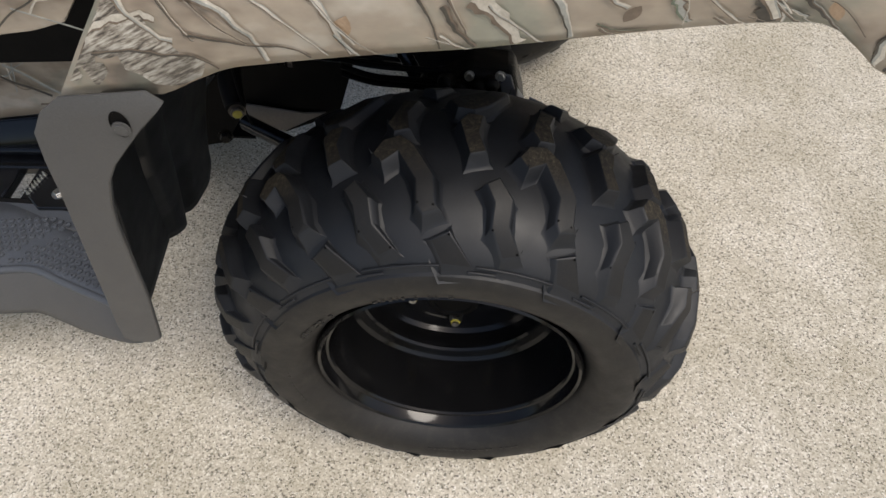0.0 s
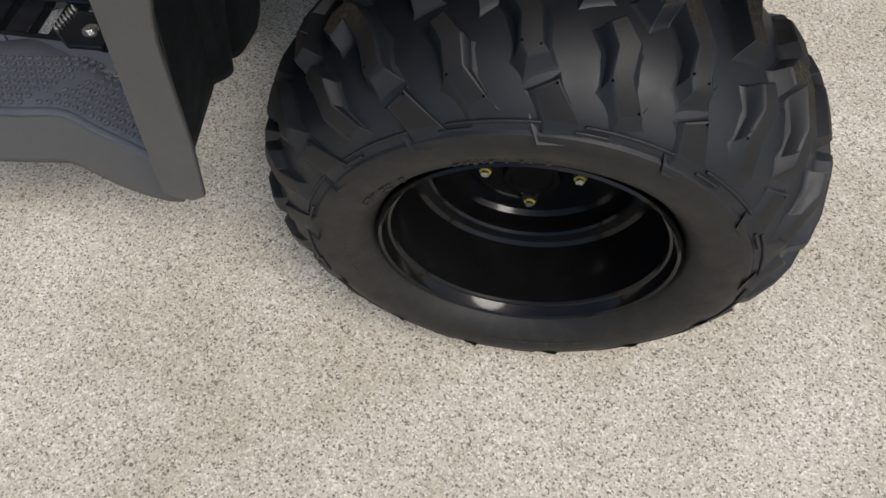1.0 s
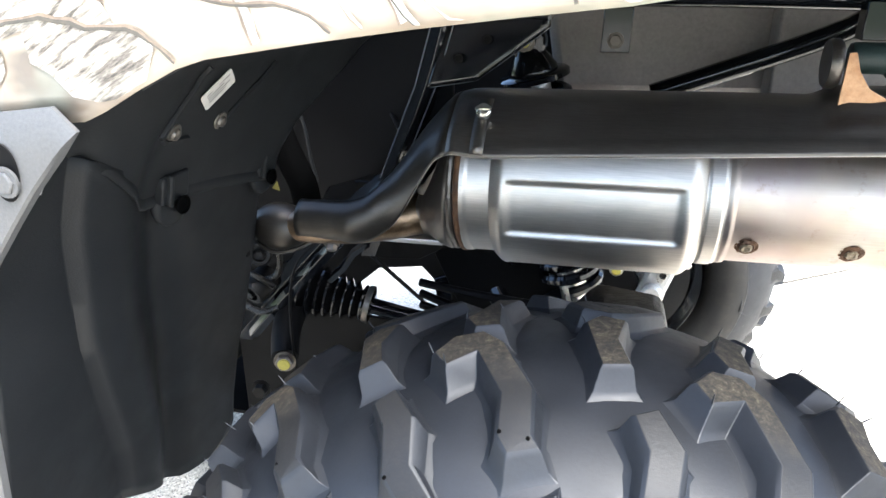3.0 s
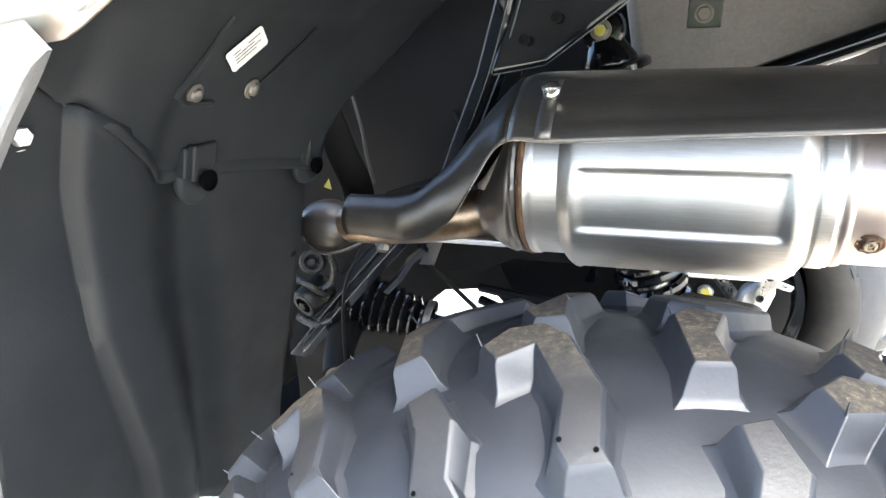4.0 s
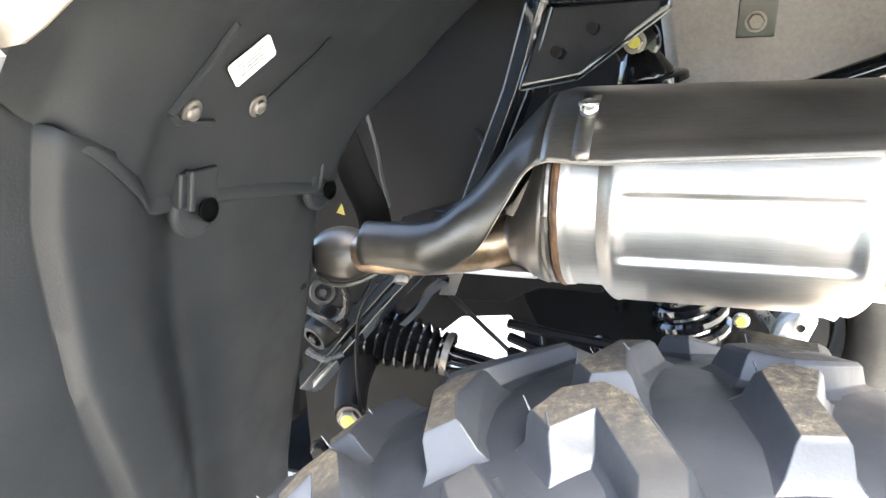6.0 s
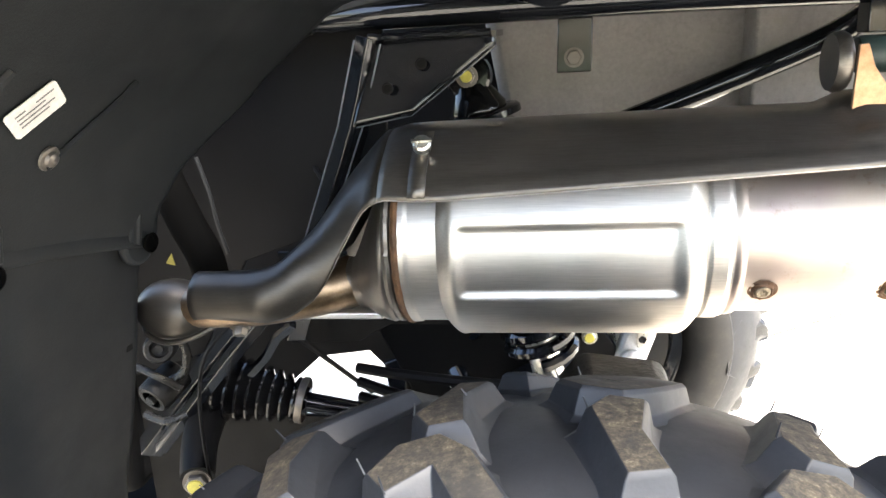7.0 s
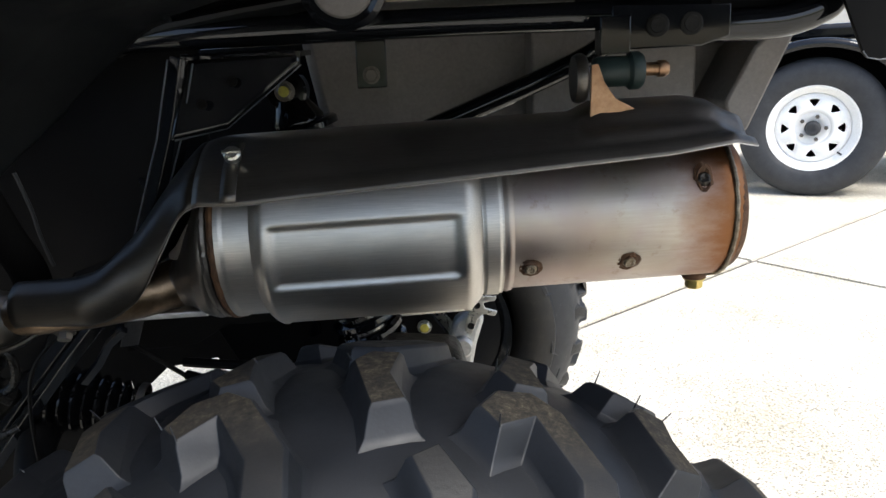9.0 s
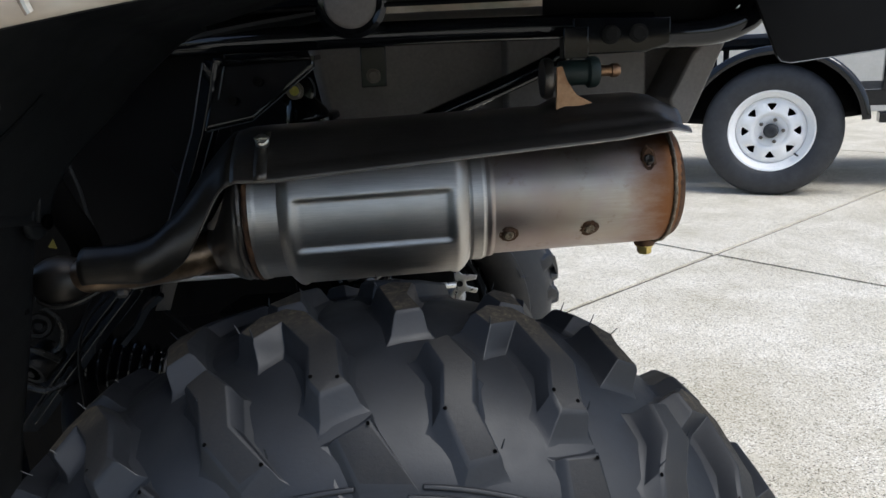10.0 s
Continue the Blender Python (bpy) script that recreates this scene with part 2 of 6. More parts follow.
M_BARK.append(limb_mat())
M_TTYRE = mk("dull black trailer tyre rubber", (0.018, 0.02, 0.024), (0.034, 0.036, 0.041), 14, 200, (0.55, 0.7), 0, 0.3)
M_WHITE = mk("white painted steel wheel", (0.86, 0.86, 0.85), (0.9, 0.9, 0.89), 8, 200, (0.3, 0.4))
M_WALL = mk("pale grey painted wall", (0.42, 0.41, 0.38), (0.5, 0.49, 0.46), 3, 120, (0.7, 0.85))
M_GRASS = mk("far lawn", (0.05, 0.08, 0.025), (0.09, 0.12, 0.04), 3, 40, (0.9, 0.95))
M_LEAF = mk("dry brown leaf", (0.16, 0.07, 0.03), (0.26, 0.13, 0.06), 60, 300, (0.6, 0.8))

# ---- mesh helpers ----
WORLD = {}


def thing(name, at=(0, 0, 0), parent=None, turn=0, tilt=0, label="", category="", group="", kind="", lean=None):
    """An empty at the base of a thing, or of a part with pieces of its own. lean: a turn of all that it holds."""
    e = new(name)
    e.empty_display_size = 0.1
    w = pose(*at, 0, 0, turn) @ pose(0, 0, 0, tilt)
    WORLD[e.name] = w
    e.matrix_basis = lean @ w if lean else w
    if parent:
        e.parent = parent
        e.matrix_parent_inverse = WORLD[parent.name].inverted()
    return tagged(e, label, category, group, kind)


def part(name, bm, mats, parent=None, label="", smooth=True, sharp=38, local=False, solid=0.0, bevel=0.0, kind=""):
    """One mesh object under a thing or part. Its points are in world metres, or in the thing's own if local."""
    bmesh.ops.recalc_face_normals(bm, faces=bm.faces)
    if smooth:
        for f in bm.faces:
            f.smooth = True
        for e in bm.edges:
            if len(e.link_faces) == 2 and e.calc_face_angle(0) > radians(sharp):
                e.smooth = False
    me = bpy.data.meshes.new(name)
    bm.to_mesh(me)
    bm.free()
    for m in mats if isinstance(mats, (list, tuple)) else [mats]:
        me.materials.append(m)
    ob = new(name, me)
    if parent:
        ob.parent = parent
        ob.matrix_parent_inverse = Matrix.Identity(4) if local else WORLD[parent.name].inverted()
    WORLD[ob.name] = WORLD[parent.name] if (local and parent) else Matrix.Identity(4)
    if solid:
        md = ob.modifiers.new("thickness", "SOLIDIFY")
        md.thickness, md.offset = solid, 0.0
    if bevel:
        md = ob.modifiers.new("edges", "BEVEL")
        md.width, md.segments, md.limit_method = bevel, 2, "ANGLE"
    return tagged(ob, label, "", "", kind)


def frame_of(d):
    d = Vector(d).normalized()
    a = d.cross(Vector((0, 0, 1)) if abs(d.z) < 0.9 else Vector((1, 0, 0))).normalized()
    return a, d.cross(a).normalized()


def lathe(profile, at, axis, seg=48, bm=None, mat=0, close=False):
    """Turns a profile of (radius, distance along the axis) round the axis through at."""
    bm = bm or bmesh.new()
    d = Vector(axis).normalized()
    a, b = frame_of(d)
    rings = []
    for r, h in profile:
        c = Vector(at) + d * h
        if r < 1e-6:
            rings.append([bm.verts.new(c)])
        else:
            rings.append([bm.verts.new(c + r * (math.cos(2 * math.pi * k / seg) * a + math.sin(2 * math.pi * k / seg) * b)) for k in range(seg)])
    pairs = list(zip(rings, rings[1:])) + ([(rings[-1], rings[0])] if close else [])
    for p, q in pairs:
        for k in range(seg):
            k2 = (k + 1) % seg
            vs = [p[k], p[k2], q[k2], q[k]] if len(p) > 1 and len(q) > 1 else ([p[0], q[k2], q[k]] if len(q) > 1 else [p[k], p[k2], q[0]])
            if len(set(vs)) > 2:
                bm.faces.new(vs).material_index = mat
    return bm


def smooth_path(pts, n=6):
    """Points on a smooth curve through pts."""
    pts = [Vector(p) for p in pts]
    if len(pts) < 3:
        return pts
    out = []
    for i in range(len(pts) - 1):
        p0, p1, p2, p3 = pts[max(i - 1, 0)], pts[i], pts[i + 1], pts[min(i + 2, len(pts) - 1)]
        for k in range(n):
            t = k / n
            out.append(0.5 * ((2 * p1) + (p2 - p0) * t + (2 * p0 - 5 * p1 + 4 * p2 - p3) * t * t + (3 * p1 - p0 - 3 * p2 + p3) * t ** 3))
    return out + [pts[-1]]


def tube(pts, r, seg=12, bm=None, mat=0, n=6, caps=True):
    """A round bar or pipe along a curve; r is one radius or one for each end."""
    bm = bm or bmesh.new()
    ps = smooth_path(pts, n)
    r0, r1 = r if isinstance(r, tuple) else (r, r)
    a = None
    rings = []
    for i, p in enumerate(ps):
        d = (ps[min(i + 1, len(ps) - 1)] - ps[max(i - 1, 0)]).normalized()
        if a is None:
            a, _ = frame_of(d)
        a = (a - d * a.dot(d)).normalized()
        b = d.cross(a)
        rr = r0 + (r1 - r0) * i / (len(ps) - 1)
        rings.append([bm.verts.new(p + rr * (math.cos(2 * math.pi * k / seg) * a + math.sin(2 * math.pi * k / seg) * b)) for k in range(seg)])
    for p, q in zip(rings, rings[1:]):
        for k in range(seg):
            bm.faces.new([p[k], p[(k + 1) % seg], q[(k + 1) % seg], q[k]]).material_index = mat
    if caps:
        bm.faces.new(rings[0]).material_index = mat
        bm.faces.new(rings[-1]).material_index = mat
    return bm


def bolt(at, axis, r=0.008, h=0.007, washer=0.0, bm=None, mat=0):
    """A hexagon head, bevelled, with a washer under it if asked."""
    bm = bm or bmesh.new()
    if washer:
        lathe([(0, 0), (washer, 0), (washer, 0.0016), (0, 0.0016)], at, axis, 20, bm, mat)
    lathe([(r, 0), (r, h * 0.82), (r * 0.86, h), (0, h)], at, axis, 6, bm, mat)
    return bm


def plate(poly, normal, thick, bm=None, mat=0):
    """A flat plate from its outline, thick towards normal."""
    bm = bm or bmesh.new()
    n = Vector(normal).normalized() * thick
    lo = [bm.verts.new(Vector(p)) for p in poly]
    hi = [bm.verts.new(Vector(p) + n) for p in poly]
    for f in [lo, hi] + [[lo[i], lo[(i + 1) % len(lo)], hi[(i + 1) % len(lo)], hi[i]] for i in range(len(lo))]:
        bm.faces.new(f).material_index = mat
    return bm


def box(c, size, turn=(0, 0, 0), bm=None, mat=0):
    bm = bm or bmesh.new()
    m = pose(*c, *turn) @ Matrix.Diagonal((*size, 1))
    vs = [bm.verts.new(m @ Vector((x, y, z))) for x in (-0.5, 0.5) for y in (-0.5, 0.5) for z in (-0.5, 0.5)]
    for f in ((0, 1, 3, 2), (4, 6, 7, 5), (0, 4, 5, 1), (2, 3, 7, 6), (0, 2, 6, 4), (1, 5, 7, 3)):
        bm.faces.new([vs[i] for i in f]).material_index = mat
    return bm


def sheet(func, us, vs, bm=None, mat=0):
    """A surface through func(u, v)."""
    bm = bm or bmesh.new()
    g = [[bm.verts.new(Vector(func(u, v))) for v in vs] for u in us]
    for i in range(len(us) - 1):
        for j in range(len(vs) - 1):
            bm.faces.new([g[i][j], g[i + 1][j], g[i + 1][j + 1], g[i][j + 1]]).material_index = mat
    return bm


def steps(a, b, n):
    return [a + (b - a) * k / n for k in range(n + 1)]


def along(table, x):
    """Linear reading of a table of (x, value)."""
    return float(np.interp(x, [p[0] for p in table], [p[1] for p in table]))


# ---- ground ----
ground = part("ground", sheet(lambda u, v: (u, v, -0.012), (-400, 400), (-400, 400)), M_GRASS, label="flat lawn that runs on to the horizon", smooth=False)
tagged(ground, "", "ground", "", "structure")
E1, E2, CROSS = Vector((0.81, 0.587, 0)).normalized(), Vector((-0.587, 0.81, 0)).normalized(), Vector((1.176, 2.113, 0))
PITCH = 3.05
driveway = part("driveway", plate([CROSS + E1 * a * PITCH + E2 * b * PITCH - Vector((0, 0, 0.05)) for a, b in ((-3, -3), (3, -3), (3, 2), (-3, 2))], (0, 0, 1), 0.044), M_SOIL, label="pale aggregate concrete driveway with narrow sawn joints", smooth=False)
tagged(driveway, "", "driveway", "", "structure")

# ---- the quad bike ----
quad = thing("quad_bike", (0, 0.557, 0), label="camouflage four-wheel quad bike parked on a concrete driveway", category="quad bike")

# the body sits nose-down by a little on its springs
BODY = Matrix.Translation((0.23, 0.0095, 0.71)) @ pose(0, 0, 0, 0, -1.85, 0) @ Matrix.Translation((-0.23, 0, -0.71))

FENDER = Matrix.Translation((0.242, -0.004, 0.755)) @ pose(0, 0, 0, 1.55, -1.2, 0) @ Matrix.Translation((-0.23, 0, -0.75))

# rear wheels
XC, YC, ZC = 0.0143, 0.1146, 0.2915
TOP = [(0, 0.303), (0.02, 0.3025), (0.035, 0.301), (0.05, 0.2975), (0.065, 0.2935), (0.085, 0.2865), (0.105, 0.2705), (0.12, 0.252), (0.13, 0.236), (0.137, 0.216)]
CARCASS = [(0, 0.287), (0.03, 0.285), (0.06, 0.2785), (0.085, 0.2705), (0.105, 0.258), (0.12, 0.2437), (0.129, 0.2305), (0.134, 0.219)]
PAIRS = 13
LUGS = {
    "shoulder": ([(-21.0, 0.071), (-18.5, 0.063), (-15.5, 0.083), (-15.4, 0.1035), (-11.7, 0.1205), (-15.5, 0.1245), (-19.1, 0.1065), (-19.2, 0.088)], 1.0),
    "crown": ([(-26.8, 0.0), (-25.2, -0.013), (-22.1, -0.011), (-22.8, 0.015), (-21.3, 0.038), (-24.5, 0.043)], 1.0),
    "long": ([(-15.3, 0.038), (-13.4, 0.022), (-10.0, 0.018), (-7.3, 0.030), (-3.2, 0.065), (-2.7, 0.0905), (-1.7, 0.096), (-5.2, 0.100), (-6.5, 0.0925), (-6.7, 0.070), (-10.1, 0.0395), (-13.3, 0.050)], 1.0),
    "side": ([(-3.7, 0.115), (0.3, 0.1095), (6.0, 0.130), (-1.2, 0.130)], 0.8),
}


def tread_point(ang, w, f):
    s = -1 if w > 0 else 1
    a = abs(w)
    e = a if w > 0 else a + 0.014 * min(1.0, a / 0.03)
    r = along(CARCASS, a) * (1 - f) + along(TOP, e) * f
    t = radians(ang)
    return Vector((r * math.sin(t), s * a, r * math.cos(t)))


def grow(poly, d):
    """The outline of (degrees, metres across) moved outwards by d metres."""
    k = 0.28 * math.pi / 180
    pts = [Vector((a * k, w)) for a, w in poly]
    area = sum(p.x * q.y - q.x * p.y for p, q in zip(pts, pts[1:] + pts[:1]))
    out = []
    for i, p in enumerate(pts):
        e0, e1 = (p - pts[i - 1]).normalized(), (pts[(i + 1) % len(pts)] - p).normalized()
        n = Vector((e0.y + e1.y, -e0.x - e1.x))
        n = n.normalized() * (1 if area > 0 else -1) / max(0.82, abs(Vector((e0.y, -e0.x)).dot(n.normalized())))
        q = p + n * d
        out.append((q.x / k, q.y))
    return out


def add_lug(bm, poly, turn, mirror, full):
    """A tread block: foot, flank, rounded edge and top."""
    loops = []
    for d, f in ((0.0105, -0.05), (0.0072, 0.04 * full), (0.0042, 0.2 * full), (0.0008, 0.86 * full), (-0.0013, full)):
        loops.append([bm.verts.new(tread_point(a + turn, w * mirror, f)) for a, w in grow(poly, d)])
    for lo, hi in zip(loops, loops[1:]):
        for i in range(len(lo)):
            bm.faces.new([lo[i], lo[(i + 1) % len(lo)], hi[(i + 1) % len(lo)], hi[i]]).material_index = 0
    top = bm.faces.new(loops[-1])
    top.material_index = 1
    return top


def tyre_mesh():
    bm = bmesh.new()
    half = [(0.100, 0.161), (0.112, 0.1665), (0.1245, 0.1765), (0.1335, 0.186), (0.138, 0.199), (0.1385, 0.211), (0.1365, 0.2195), (0.1345, 0.2235), (0.131, 0.225)]
    outer = half + [(w, r) for w, r in reversed(CARCASS) if w < 0.1295]
    prof = [(r, -w) for w, r in outer] + [(r, w) for w, r in reversed(outer[:-1])]
    lathe(prof, (0, 0, 0), (0, 1, 0), 130, bm, 0)
    for f in bm.faces:
        c = f.calc_center_median()
        if math.hypot(c.x, c.z) < 0.222:
            f.material_index = 2
    tops = []
    for k in range(PAIRS):
        for mirror, off in ((1, 0.0), (-1, 180.0 / PAIRS)):
            for poly, full in LUGS.values():
                tops.append(add_lug(bm, poly, k * 360 / PAIRS + off, mirror, full))
    bmesh.ops.triangulate(bm, faces=tops)
    # moulded arcs round the shoulder and unreadable raised marks on the sidewall
    for k in range(PAIRS):
        for a0, a1, r, w in ((-20.9, -1.8, 0.2335, 0.1285), (4.9, 12.0, 0.229, 0.1315)):
            pts = [(r * math.sin(radians(a + 360 / PAIRS * k)), -w, r * math.cos(radians(a + 360 / PAIRS * k))) for a in steps(a0, a1, 8)]
            tube(pts, 0.0017, 6, bm, 0, 1)
    rng = random.Random(4)
    for a0, n, r, h in ((150, 17, 0.194, 0.011), (-24, 12, 0.19, 0.007), (60, 9, 0.197, 0.006), (250, 11, 0.195, 0.007), (300, 8, 0.187, 0.005)):
        a = a0
        for _ in range(n):
            wd = rng.uniform(1.0, 2.4)
            if rng.random() < 0.85:
                c = radians(a + wd / 2)
                for rr in (r, r + h * 0.75):
                    box((rr * math.sin(c), -0.1364, rr * math.cos(c)), (rr * radians(wd) * 0.8, 0.0014, h * rng.choice((0.25, 0.3, 0.6))), (0, math.degrees(c), 0), bm, 2)
            a += wd + 0.7
    # under load the tyre is a little longer than high, and its foot is pressed flat and bulges
    for v in bm.verts:
        h = v.co.z + ZC
        if v.co.x ** 2 + v.co.z ** 2 > 0.04:
            v.co.x += 0.06 * v.co.x * abs(v.co.x)
        if h < 0.16:
            v.co.y *= 1 + 0.09 * (1 - max(0.0, h) / 0.16) ** 2
        if h < 0.004:
            v.co.z = -ZC + 0.004 * max(0.0, 1 + h / 0.03)
    return bm


def hairs_mesh():
    """Moulding whiskers left on the tread."""
    bm = bmesh.new()
    rng = random.Random(9)
    for k in range(PAIRS):
        for poly, full in list(LUGS.values())[:3]:
            for a, w in rng.sample(poly, 3):
                for mirror, off in ((1, 0), (-1, 180 / PAIRS)):
                    if rng.random() < 0.5:
                        p = tread_point(a + 360 / PAIRS * k + off, w * mirror * 0.98, 0.95)
                        if p.z < -0.25:
                            continue
                        n = Vector((p.x, p.y * 0.5, p.z)).normalized()
                        q = p + n * rng.uniform(0.003, 0.008) + Vector([rng.uniform(-0.002, 0.002) for _ in range(3)])
                        tube([p, q], (0.00055, 0.0003), 4, bm)
    return bm


def pits_mesh():
    """Flat discs in shade black that stand for small pin holes in the shoulder blocks."""
    bm = bmesh.new()
    for k in range(PAIRS):
        for a, w in ((-18.7, 0.1075), (-12.5, 0.1197), (-6.1, 0.0907), (-3.1, 0.0925), (0.2, 0.1125)):
            p = tread_point(a + 360 / PAIRS * k, w, 1.0)
            n = Vector((p.x * 0.8, -0.2, p.z * 0.8)).normalized()
            lathe([(0.0012, 0.0004), (0, 0.0004)], p, n, 8, bm)
    return bm


RIM = [(0.158, 0.012), (0.1625, 0.004), (0.1655, 0.0), (0.1655, -0.004), (0.163, -0.0065), (0.160, -0.004), (0.1575, 0.004), (0.1555, 0.008), (0.1525, 0.009), (0.1505, 0.012),
       (0.1495, 0.03), (0.1475, 0.05), (0.1455, 0.07), (0.1425, 0.081), (0.1375, 0.0855), (0.1265, 0.0885), (0.1235, 0.092), (0.1215, 0.116), (0.117, 0.1225), (0.093, 0.1245), (0.088, 0.121),
       (0.084, 0.1145), (0.078, 0.112), (0.064, 0.112), (0.036, 0.112), (0.036, 0.2), (0.14, 0.21), (0.152, 0.225), (0.158, 0.228)]


def rear_wheel(at, turn, label):
    w = thing("rear_wheel", at, quad, turn, -1.7, label)
    part("tyre", tyre_mesh(), [M_TREAD, M_TOPS, M_SIDE], w, "black knobbly tyre with soil on its tread", sharp=30, local=True, bevel=0.0016)
    part("tyre_whisker", hairs_mesh(), M_TREAD, w, "thin rubber moulding whiskers", local=True, kind="stuff")
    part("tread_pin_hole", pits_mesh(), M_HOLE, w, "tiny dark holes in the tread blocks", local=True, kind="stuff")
    part("rim", lathe([(r * (0.9885 if h < 0.05 else 0.985), h - 0.115 + (0.010 if h > 0.05 else 0.002)) for r, h in RIM], (0, 0, 0), (0, 1, 0), 96), M_RIM, w, "satin black stepped steel rim", sharp=26, local=True)
    part("hub_cap", lathe([(0.0345, 0.1220 - 0.115), (0.0345, 0.1040 - 0.115), (0.032, 0.1005 - 0.115), (0.026, 0.1000 - 0.115), (0.024, 0.1020 - 0.115), (0, 0.1020 - 0.115)], (0, 0, 0), (0, 1, 0), 40), M_UNDER, w, "round black plastic hub cap", local=True)
    for k in range(4):
        a = k * math.pi / 2 + radians(2.3)
        c = Vector((0.055 * math.cos(a), 0.1220 - 0.115, 0.055 * math.sin(a)))
        bm = bolt(c, (0, -1, 0), 0.0088, 0.017, 0.012)
        lathe([(0.005, 0.017), (0.005, 0.022), (0, 0.022)], c, (0, -1, 0), 12, bm)
        nut = part("lug_nut", bm, M_ZINC, w, "zinc lug nut with a yellow paint dot", local=True)
        bm = lathe([(0.0072, 0.0172), (0.0066, 0.0186), (0, 0.0188)], c, (0, -1, 0), 14)
        part("paint_mark", bm, M_YELLOW, nut, "yellow-green torque paint", local=True)
    return w


wheel = rear_wheel((XC, YC, ZC), 0, "rear wheel with a black steel rim, standing on concrete")
rear_wheel((0.028, 1.008, ZC), 180, "far rear wheel with knobbly black tyre")
bm = bmesh.new()
bmesh.ops.create_icosphere(bm, subdivisions=2, radius=0.0032, matrix=pose(0.1262, 0.0605, 0.5605) @ Matrix.Diagonal((1.2, 0.9, 0.9, 1)))
part("pebble", bm, M_LABEL, wheel, "white grit grain stuck in the tread")

# ---- exhaust ----
AY, AZ = 0.383, 0.604
exhaust = thing("exhaust", (0.1, AY, AZ), quad, label="stainless exhaust silencer with a dark heat shield over it")


def ax(x):
    """The silencer's axis at x."""
    return Vector((x, AY + 0.03 * (x - 0.1), AZ + 0.01 * (x - 0.1)))


def drum(x0, x1, radius, mat, name, label, ends=True, nx=24, na=96, axis=ax):
    bm = bmesh.new()
    rings = []
    for x in steps(x0, x1, nx):
        c = axis(x)
        rings.append([bm.verts.new(c + Vector((0, -math.cos(a), math.sin(a))) * radius(x, a)) for a in (2 * math.pi * k / na for k in range(na))])
    for p, q in zip(rings, rings[1:]):
        for k in range(na):
            bm.faces.new([p[k], p[(k + 1) % na], q[(k + 1) % na], q[k]])
    if ends:
        bm.faces.new(rings[0]), bm.faces.new(rings[-1])
    return part(name, bm, mat, exhaust, label, sharp=50)


def jacket(x, a):
    """The pressed jacket: shallow lengthwise channels and drawn-in ends."""
    r = 0.0785
    inside = min(1, max(0, (x + 0.064) / 0.007)) * min(1, max(0, (0.086 - x) / 0.007))
    d = math.degrees(a)
    d = d - 360 if d > 180 else d
    for top, low in ((16.5, -22.5), (88, 54), (-60, -98), (-134, -172)):
        edge = min(1, max(0, (top - d) / 3.0)) * min(1, max(0, (d - low) / 3.0))
        r -= 0.0036 * inside * edge * edge * (3 - 2 * edge)
    for e, s in ((-0.078, 1), (0.101, -1)):
        t = s * (x - e) / 0.013
        if t < 1:
            r -= 0.0115 * (1 - max(0, t)) ** 1.6
    return r


drum(-0.078, 0.101, jacket, M_STEEL, "silencer_jacket", "brushed stainless jacket with pressed ribs", nx=90, na=240)
drum(0.09, 0.311, lambda x, a: 0.062 - (0.004 * max(0, (x - 0.305) / 0.006) ** 2), M_CAN, "silencer_can", "heat-tinted stainless can, browned at its welded end")
drum(0.1005, 0.118, lambda x, a: 0.0655 + 0.0012 * (abs(x - 0.109) < 0.006), M_STEEL, "band", "plain stainless band", nx=16)
drum(0.1182, 0.126, lambda x, a: 0.0636 + 0.001 * math.exp(-((x - 0.122) / 0.003) ** 2), M_CAN, "band", "", nx=12)
drum(-0.104, -0.0775, lambda x, a: 0.068 + (0.0012 if x < -0.099 else 0), M_STEEL, "collar", "shiny steel collar", nx=18)
CONE = [(-0.152, 0.0215), (-0.147, 0.0235), (-0.140, 0.032), (-0.128, 0.051), (-0.119, 0.0625), (-0.112, 0.0655), (-0.103, 0.066)]


def cone_axis(x):
    """The cone leans down and outwards to the bent header pipe."""
    t = max(0.0, min(1.0, (-0.112 - x) / 0.04))
    return ax(x) + Vector((0, -0.023, -0.032)) * t


drum(-0.152, -0.103, lambda x, a: along(CONE, x), M_SHIELD, "cone", "dull bronze-grey steel cone", nx=30, axis=cone_axis)
for x, r, n, m in ((-0.1065, 0.067, 0.0032, M_RUST), (-0.1135, 0.0655, 0.0034, M_SHIELD), (0.3025, 0.0622, 0.0021, M_BEAD)):
    bm = bmesh.new()
    rng = random.Random(int(x * 1000))
    pts = []
    for k in range(121):
        a = 2 * math.pi * k / 120
        pts.append(ax(x + rng.uniform(-0.0003, 0.0003)) + Vector((0, -math.cos(a), math.sin(a))) * (r + rng.uniform(-0.0006, 0.0008)))
    part("weld_bead", tube(pts, n, 8, n=1, caps=False), m, exhaust, "rippled weld bead, tinted by heat")
# end face, dished
c = ax(0.311)
part("end_cap", lathe([(0.0595, -0.003), (0.0575, 0.002), (0.055, 0.004), (0.045, 0.008), (0.02, 0.0095), (0.018, 0.006), (0, 0.006)], c, (1, 0, 0.02), 48), M_RUST, exhaust, "rust-brown welded end cap")
